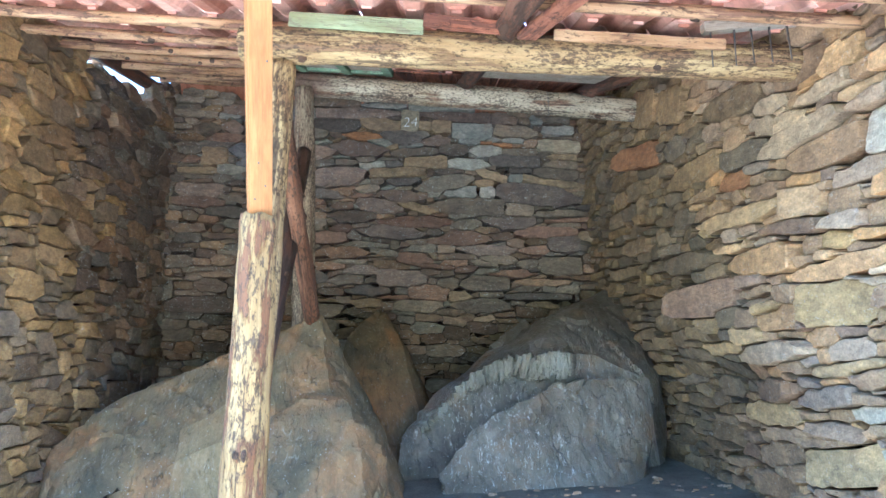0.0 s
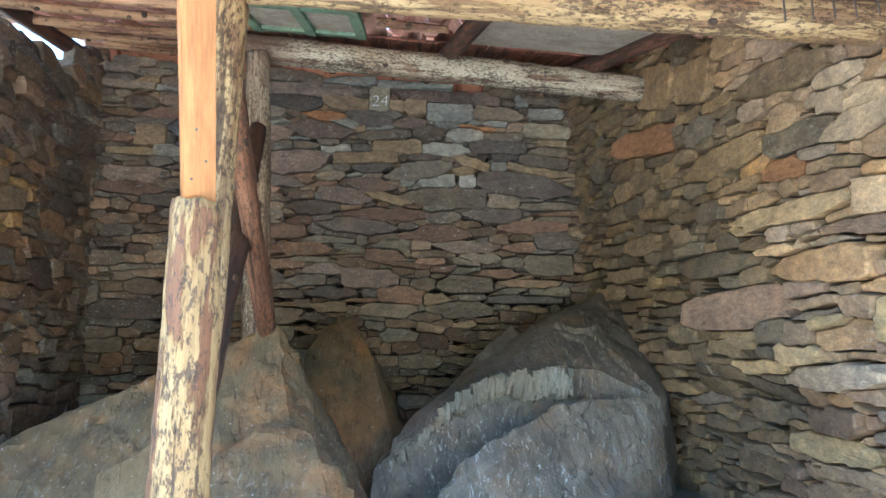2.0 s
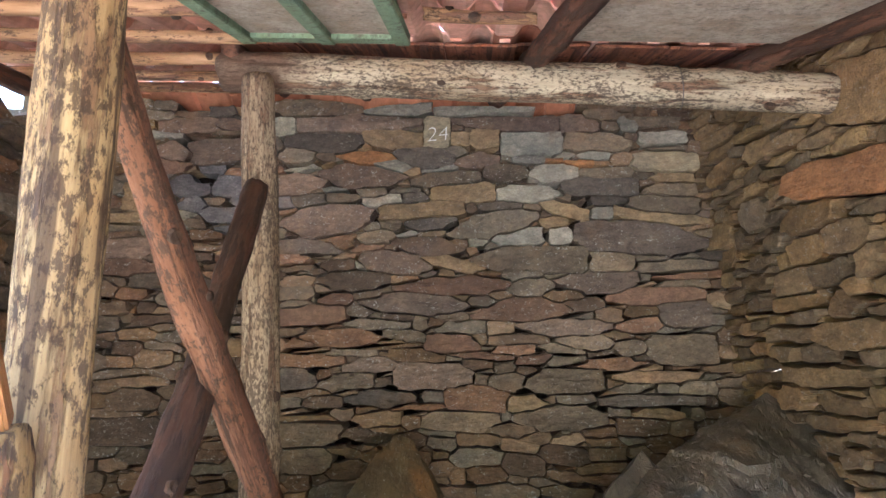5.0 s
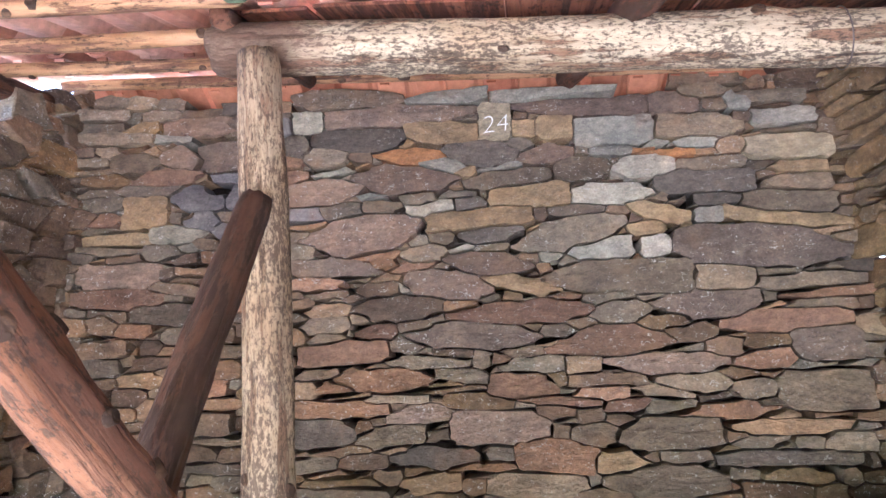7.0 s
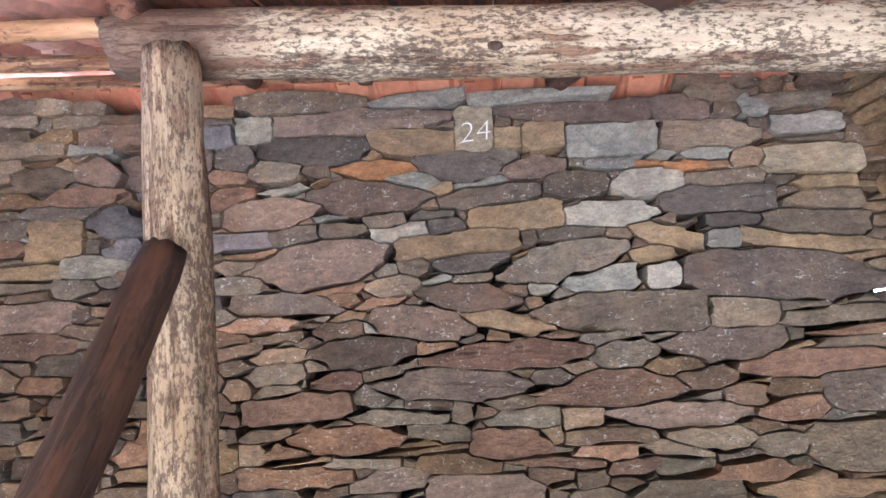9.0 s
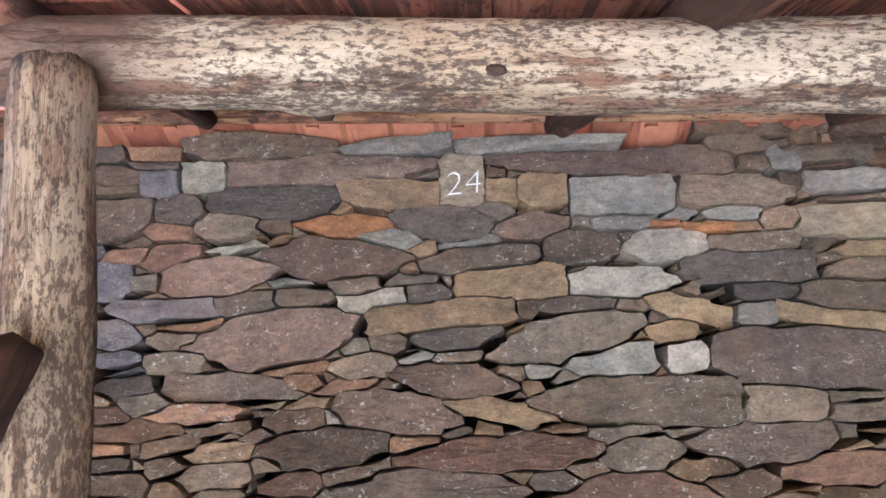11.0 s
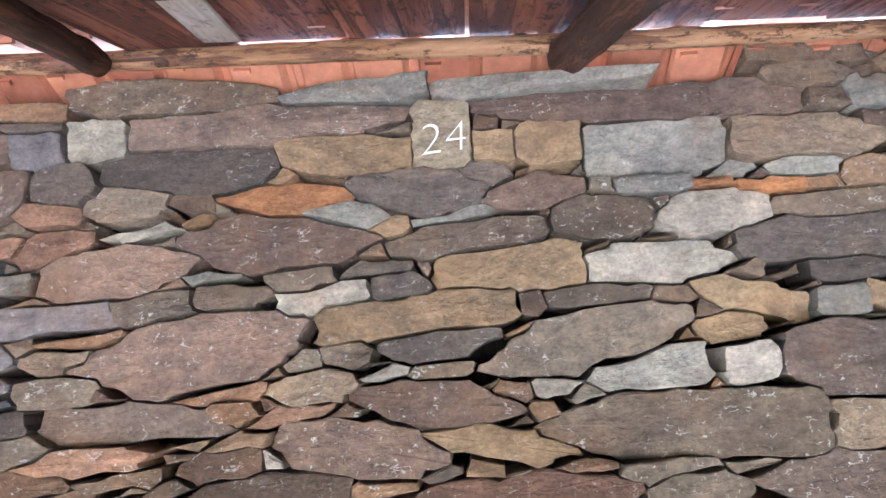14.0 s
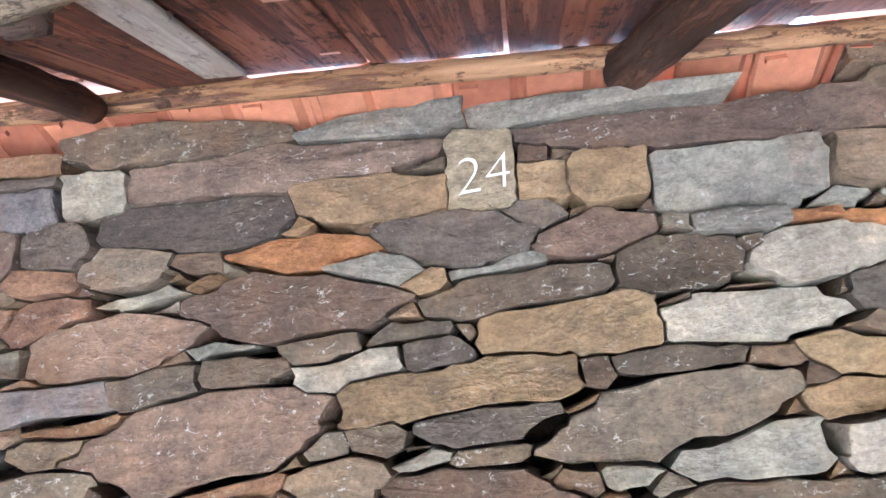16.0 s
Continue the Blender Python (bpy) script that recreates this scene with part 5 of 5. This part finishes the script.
feature(-1.911, 3.102, 0.194, 0.058, -3, slate_back, 0.4, 0.8)
feature(-2.229, 2.918, 0.493, 0.100, -6, slate_russet, 0.6, 0.7)
feature(-2.152, 2.754, 0.216, 0.070, -6, slate_russet, 0.3, 0.8)
feature(-2.305, 2.669, 0.319, 0.086, -3, slate_back, 0.4, 0.7)
feature(-1.755, 2.431, 0.184, 0.088, -5, slate_russet, 0.2, 0.9)
feature(-1.827, 2.266, 0.387, 0.110, -3, slate_back, 0.2, 0.9)
feature(-1.671, 3.855, 0.386, 0.084, -5, slate_plum, 0.8, 0.7)
feature(-1.396, 3.795, 0.160, 0.131, -3, slate_steel, 0.8, 0.7)
feature(-1.627, 3.931, 0.203, 0.073, -0, slate_dark, 0.4, 0.7)
feature(-1.419, 3.870, 0.228, 0.053, -9, slate_dark, 0.6, 0.4)
feature(-1.772, 3.785, 0.161, 0.030, -3, slate_back, 0.6, 0.6)
feature(-1.583, 3.777, 0.219, 0.048, -4, slate_dusk, 0.5, 0.7)
feature(-1.660, 3.666, 0.498, 0.180, -1, slate_plum, 0.8, 0.7)
feature(-1.319, 3.678, 0.181, 0.118, -4, slate_dark, 0.7, 0.6)
feature(-1.354, 3.589, 0.166, 0.066, -6, slate_russet, 0.7, 0.6)
feature(-1.356, 3.493, 0.223, 0.104, 5, slate_russet, 0.3, 0.5)
feature(-1.524, 3.509, 0.182, 0.072, -1, slate_russet, 0.4, 0.7)
feature(-1.684, 3.537, 0.188, 0.052, -3, slate_steel, 0.4, 0.8)
feature(-1.664, 3.429, 0.356, 0.150, -7, slate_steel, 0.8, 0.8)
feature(-1.372, 3.287, 0.385, 0.079, -3, slate_steel, 0.4, 0.7)
feature(-1.593, 3.213, 0.315, 0.118, -9, slate_steel, 0.5, 0.3)
feature(-1.336, 3.170, 0.192, 0.068, -3, slate_dusk, 0.5, 0.8)
feature(-1.668, 3.319, 0.153, 0.059, -8, slate_back, 0.5, 0.5)
feature(-1.635, 3.156, 0.154, 0.039, -1, slate_dusk, 0.3, 0.5)
feature(-1.542, 3.120, 0.249, 0.056, -3, slate_steel, 0.6, 0.5)
feature(-1.489, 3.074, 0.157, 0.035, -2, slate_steel, 0.4, 0.7)
feature(-1.673, 3.052, 0.152, 0.048, -4, slate_back, 0.7, 0.4)
feature(-1.496, 3.022, 0.213, 0.082, 0, slate_dark, 0.2, 0.7)
feature(-1.567, 2.925, 0.201, 0.062, -6, slate_russet, 0.4, 0.6)
feature(-1.241, 2.899, 0.351, 0.063, -3, slate_russet, 0.4, 0.6)
feature(-1.587, 2.822, 0.261, 0.054, -5, slate_russet, 0.8, 0.4)
feature(-1.326, 2.799, 0.196, 0.079, -1, slate_back, 0.8, 0.6)
given = len(BACK)
marked_at = [k for k in range(given) if BACK[k][7] is slate_sand][0]
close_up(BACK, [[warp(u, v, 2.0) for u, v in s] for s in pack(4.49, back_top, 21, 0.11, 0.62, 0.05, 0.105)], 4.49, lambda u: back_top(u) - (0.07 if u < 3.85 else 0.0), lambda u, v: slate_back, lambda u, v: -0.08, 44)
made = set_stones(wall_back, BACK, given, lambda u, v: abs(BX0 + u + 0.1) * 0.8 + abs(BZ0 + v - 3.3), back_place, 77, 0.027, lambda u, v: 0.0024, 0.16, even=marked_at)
marked = tagged(made[marked_at], "sand-coloured block with the number 24 chalked on")

# chalked number
txt = bpy.data.curves.new("number", "FONT")
txt.body, txt.size, txt.extrude, txt.shear, txt.align_x, txt.align_y = "24", 0.15, 0.0006, 0.12, "CENTER", "CENTER"
txt.offset = -0.0035
tob = new("text", txt)
dg = bpy.context.evaluated_depsgraph_get()
me = bpy.data.meshes.new_from_object(tob.evaluated_get(dg))
bpy.data.objects.remove(tob)
me.materials.append(chalk_white)
number = new("number", me)
fx, fy, fz = back_place(-0.222 - BX0, 3.69 - BZ0, 0.0085)
number.matrix_world = pose(fx, fy, fz, 84, 0, 0) @ pose(0, 0, 0, 0, 0, -1)
number.parent = marked
tagged(number, "white chalk writing 24")

# right wall
def ease(f):
    f = min(max(f, 0.0), 1.0)
    return f * f * (3 - 2 * f)


def lean(u, v):
    """The upper courses climb towards the entrance."""
    return u, v - 0.06 * (u - 3.0) * ease((v - 1.3) / 1.3)


RY0, RZ0 = 1.2, 0.0


def right_place(u, v, out):
    y, z = RY0 + u, RZ0 + v
    out -= 0.2 * ease((y - 3.3) / 0.9) * ease((1.5 - z) / 0.4)
    return (1.44 + 0.115 * (6.3 - y) + 0.03 * (z - 2.0) - out + 0.03 * noise.noise(Vector((y * 0.9, z * 0.9, 5))), y, z)


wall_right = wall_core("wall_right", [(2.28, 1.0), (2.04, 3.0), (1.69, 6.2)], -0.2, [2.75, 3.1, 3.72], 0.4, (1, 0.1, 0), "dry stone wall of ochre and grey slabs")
RIGHT = []


def side(y, z, w, h, tilt, material, first, last):
    wedge(RIGHT, y - RY0, z - RZ0, w, h, tilt, material, first, last)


side(4.949, 3.208, 0.560, 0.295, 17, slate_corner_shade, 0.8, 0.8)
side(4.460, 3.060, 0.460, 0.255, 14, slate_corner_shade, 0.7, 0.8)
side(3.749, 2.794, 0.674, 0.161, 5, slate_corner_shade, 0.6, 0.4)
side(3.453, 2.562, 0.168, 0.109, 16, slate_side, 0.9, 0.9)
side(3.246, 2.532, 0.252, 0.094, 7, slate_side, 0.6, 0.9)
side(3.191, 2.428, 0.634, 0.125, -4, slate_side, 0.6, 0.4)
side(3.055, 2.307, 0.516, 0.151, 0, slate_side, 0.9, 0.5)
side(2.653, 2.299, 0.300, 0.209, 3, slate_bright, 0.9, 0.8)
side(3.010, 2.585, 0.407, 0.088, -2, slate_side, 0.7, 0.4)
side(2.712, 2.448, 0.296, 0.065, -4, slate_side, 0.7, 0.4)
side(5.107, 2.878, 0.819, 0.207, 9, slate_rust, 0.9, 0.6)
side(4.318, 2.525, 0.837, 0.168, 1, slate_corner_shade, 0.7, 0.3)
side(3.660, 2.471, 0.465, 0.131, 3, slate_corner_shade, 0.5, 0.8)
side(3.781, 2.345, 0.279, 0.109, 4, slate_rust, 0.6, 0.7)
side(3.215, 2.211, 0.261, 0.076, 7, slate_side, 0.8, 0.6)
side(3.402, 2.283, 0.145, 0.057, 11, slate_corner_shade, 0.6, 0.6)
side(3.200, 2.102, 0.276, 0.145, 7, slate_side, 0.9, 0.9)
side(2.970, 2.054, 0.217, 0.120, -2, slate_side, 0.7, 0.7)
side(3.776, 2.123, 0.792, 0.101, 0, slate_gold, 0.5, 0.5)
side(4.128, 2.103, 0.228, 0.069, 7, slate_gold, 0.7, 0.7)
side(4.038, 2.005, 0.323, 0.095, 2, slate_corner_shade, 0.7, 0.5)
side(3.859, 1.956, 0.282, 0.058, 4, slate_side, 0.5, 0.4)
side(3.610, 1.852, 0.686, 0.161, 1, slate_side, 0.8, 0.3)
side(3.023, 1.881, 0.243, 0.086, 5, slate_gold, 0.5, 0.6)
side(2.779, 1.877, 0.230, 0.056, 2, slate_side, 0.5, 0.6)
side(3.315, 1.990, 0.439, 0.072, 6, slate_side, 0.9, 0.6)
side(2.993, 1.752, 0.792, 0.098, -4, slate_side, 0.7, 0.3)
side(4.434, 1.947, 0.922, 0.139, 2, slate_corner_shade, 0.5, 0.5)
side(4.910, 1.798, 0.585, 0.073, 3, slate_corner_shade, 0.8, 0.7)
side(4.922, 1.700, 0.586, 0.073, 1, slate_corner_shade, 0.8, 0.7)
side(4.211, 1.686, 0.763, 0.214, -3, slate_side, 0.8, 0.7)
side(3.656, 1.693, 0.352, 0.072, -2, slate_side, 0.7, 0.4)
side(3.566, 1.592, 0.192, 0.082, -4, slate_gold, 0.6, 0.6)
side(3.475, 1.535, 0.339, 0.131, -3, slate_side, 0.8, 0.6)
side(3.058, 1.591, 0.485, 0.205, 1, slate_gold, 0.7, 0.8)
side(2.701, 1.606, 0.215, 0.102, -4, slate_side, 0.8, 0.7)
side(2.824, 1.671, 0.309, 0.033, -2, slate_side, 0.6, 0.6)
side(4.156, 1.380, 0.529, 0.078, -1, slate_gold, 0.5, 0.5)
side(3.769, 1.458, 0.299, 0.112, -3, slate_gold, 0.6, 0.7)
side(3.610, 1.354, 0.730, 0.122, -6, slate_side, 0.5, 0.3)
side(3.186, 1.436, 0.256, 0.083, -4, slate_side, 0.7, 0.5)
side(2.972, 1.382, 0.267, 0.100, -9, slate_side, 0.8, 0.5)
side(2.797, 1.449, 0.201, 0.059, -8, slate_side, 0.6, 0.6)
side(4.880, 1.150, 0.441, 0.075, -7, slate_side, 0.6, 0.5)
side(4.111, 1.256, 0.463, 0.096, 8, slate_corner_shade, 0.3, 0.5)
side(3.685, 1.154, 0.507, 0.129, -4, slate_side, 0.7, 0.8)
side(3.011, 1.292, 0.551, 0.062, -7, slate_gold, 0.5, 0.7)
side(3.202, 1.149, 0.491, 0.106, -9, slate_side, 0.8, 0.3)
side(2.861, 1.260, 0.285, 0.109, -10, slate_side, 0.8, 0.4)
side(3.735, 1.032, 0.719, 0.127, -3, slate_gold, 0.4, 0.7)
side(2.889, 1.113, 0.298, 0.073, -8, slate_bright, 0.8, 0.7)
side(3.449, 0.933, 0.918, 0.089, -3, slate_side, 0.3, 0.4)
side(3.161, 0.846, 0.581, 0.189, -12, slate_gold, 0.9, 0.9)
side(3.762, 0.810, 0.618, 0.144, -11, slate_side, 0.7, 0.6)
side(2.877, 1.039, 0.216, 0.049, -12, slate_side, 0.6, 0.5)
side(2.775, 0.942, 0.190, 0.104, -10, slate_bright, 0.8, 0.8)
side(4.588, 0.749, 0.552, 0.080, -3, slate_corner_shade, 0.4, 0.4)
side(4.278, 0.679, 0.415, 0.074, -8, slate_side, 0.5, 0.5)
side(4.369, 0.990, 0.416, 0.077, -4, slate_corner_shade, 0.5, 0.5)
given = len(RIGHT)
right_top = lambda u: min(3.86, 2.62 + 0.25 * u)


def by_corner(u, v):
    """Brown slabs, darkened for the corner's shade, where it meets the back wall, ochre ones towards the entrance."""
    return slate_corner_shade if u + 0.5 * noise.noise(Vector((u * 2.0, v * 2.0, 3.0))) > 2.9 else slate_side


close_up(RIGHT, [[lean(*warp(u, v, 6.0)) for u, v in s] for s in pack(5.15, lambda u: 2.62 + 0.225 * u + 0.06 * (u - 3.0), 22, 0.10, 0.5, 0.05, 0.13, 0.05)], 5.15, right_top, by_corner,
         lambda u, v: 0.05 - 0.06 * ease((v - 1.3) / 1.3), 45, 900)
set_stones(wall_right, RIGHT, given, lambda u, v: abs(u - 2.9) + 0.4 * abs(v - 1.8), right_place, 32, 0.04, lambda u, v: 0.003 + 0.007 * ease((u - 3.6) / 0.8), 0.2, 0.012, 0.010)

# left wall
def left_place(u, v, out):
    y, z = 6.35 - u, 0.3 + v
    return (-2.50 + out + 0.03 * noise.noise(Vector((y * 0.9, z * 0.9, 15))), y, z)


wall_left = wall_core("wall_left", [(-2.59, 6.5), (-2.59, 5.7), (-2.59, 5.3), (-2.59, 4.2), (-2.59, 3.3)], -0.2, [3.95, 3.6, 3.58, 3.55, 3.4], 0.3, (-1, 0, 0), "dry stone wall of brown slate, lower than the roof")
raw = [[warp(u, v, 11.0) for u, v in s] for s in pack(3.05, lambda u: 3.36 + 0.68 * max(0.0, 0.65 - u) - 0.03 * max(0.0, u - 0.8), 23, 0.10, 0.46, 0.055, 0.135)]
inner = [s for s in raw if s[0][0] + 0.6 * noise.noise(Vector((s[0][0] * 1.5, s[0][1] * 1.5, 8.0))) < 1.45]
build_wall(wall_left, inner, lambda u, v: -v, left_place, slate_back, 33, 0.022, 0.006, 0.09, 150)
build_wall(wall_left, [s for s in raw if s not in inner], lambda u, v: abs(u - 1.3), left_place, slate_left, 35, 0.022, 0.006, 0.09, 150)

# chinking in the corner, daylight between the stones
rng = random.Random(3)
for z0, z1 in ((0.6, 2.56), (2.615, 2.72), (2.77, 3.10), (3.13, 3.315), (3.375, 3.505), (3.55, 3.70), (3.73, 3.95)):
    n = max(1, int((z1 - z0) / 0.075))
    for k in range(n):
        a, b = z0 + (z1 - z0) * k / n, z0 + (z1 - z0) * (k + 1) / n
        poly = [(1.36, a), (1.48, a + rng.uniform(-0.004, 0.004) * (k > 0)), (1.62, a), (1.62, b), (1.48, b), (1.36, b)]
        v, f = stone_shape(poly, rng, lambda u, v, out: (u, 6.46 - out, v), 0.01, 0.2, 0.0005)
        link_mesh("stone", v, f, slate_back, wall_back)

# loose chips on the floor beside the rock
rng = random.Random(12)
pv, pf = [], []
for k in range(170):
    x, y, r = rng.uniform(0.2, 1.75), rng.uniform(3.0, 4.75), rng.uniform(0.006, 0.03) * rng.random() + 0.006
    z = ground_z(x, y)
    b = len(pv)
    n = rng.choice((5, 6, 7))
    a0 = rng.uniform(0, 6.28)
    for lvl, f in ((-0.4, 1.0), (0.55, rng.uniform(0.5, 0.85))):
        for i in range(n):
            a = a0 + 6.2832 * i / n + rng.uniform(-0.25, 0.25)
            pv.append((x + r * 1.5 * f * math.cos(a), y + r * f * math.sin(a), z + r * lvl * rng.uniform(0.7, 1.1)))
    pf += [(b + i, b + (i + 1) % n, b + n + (i + 1) % n, b + n + i) for i in range(n)] + [tuple(b + n + i for i in range(n))]
tagged(link_mesh("stone_chips", pv, pf, slate_side), "small broken slate chips on the earth floor", "gravel", kind="stuff")
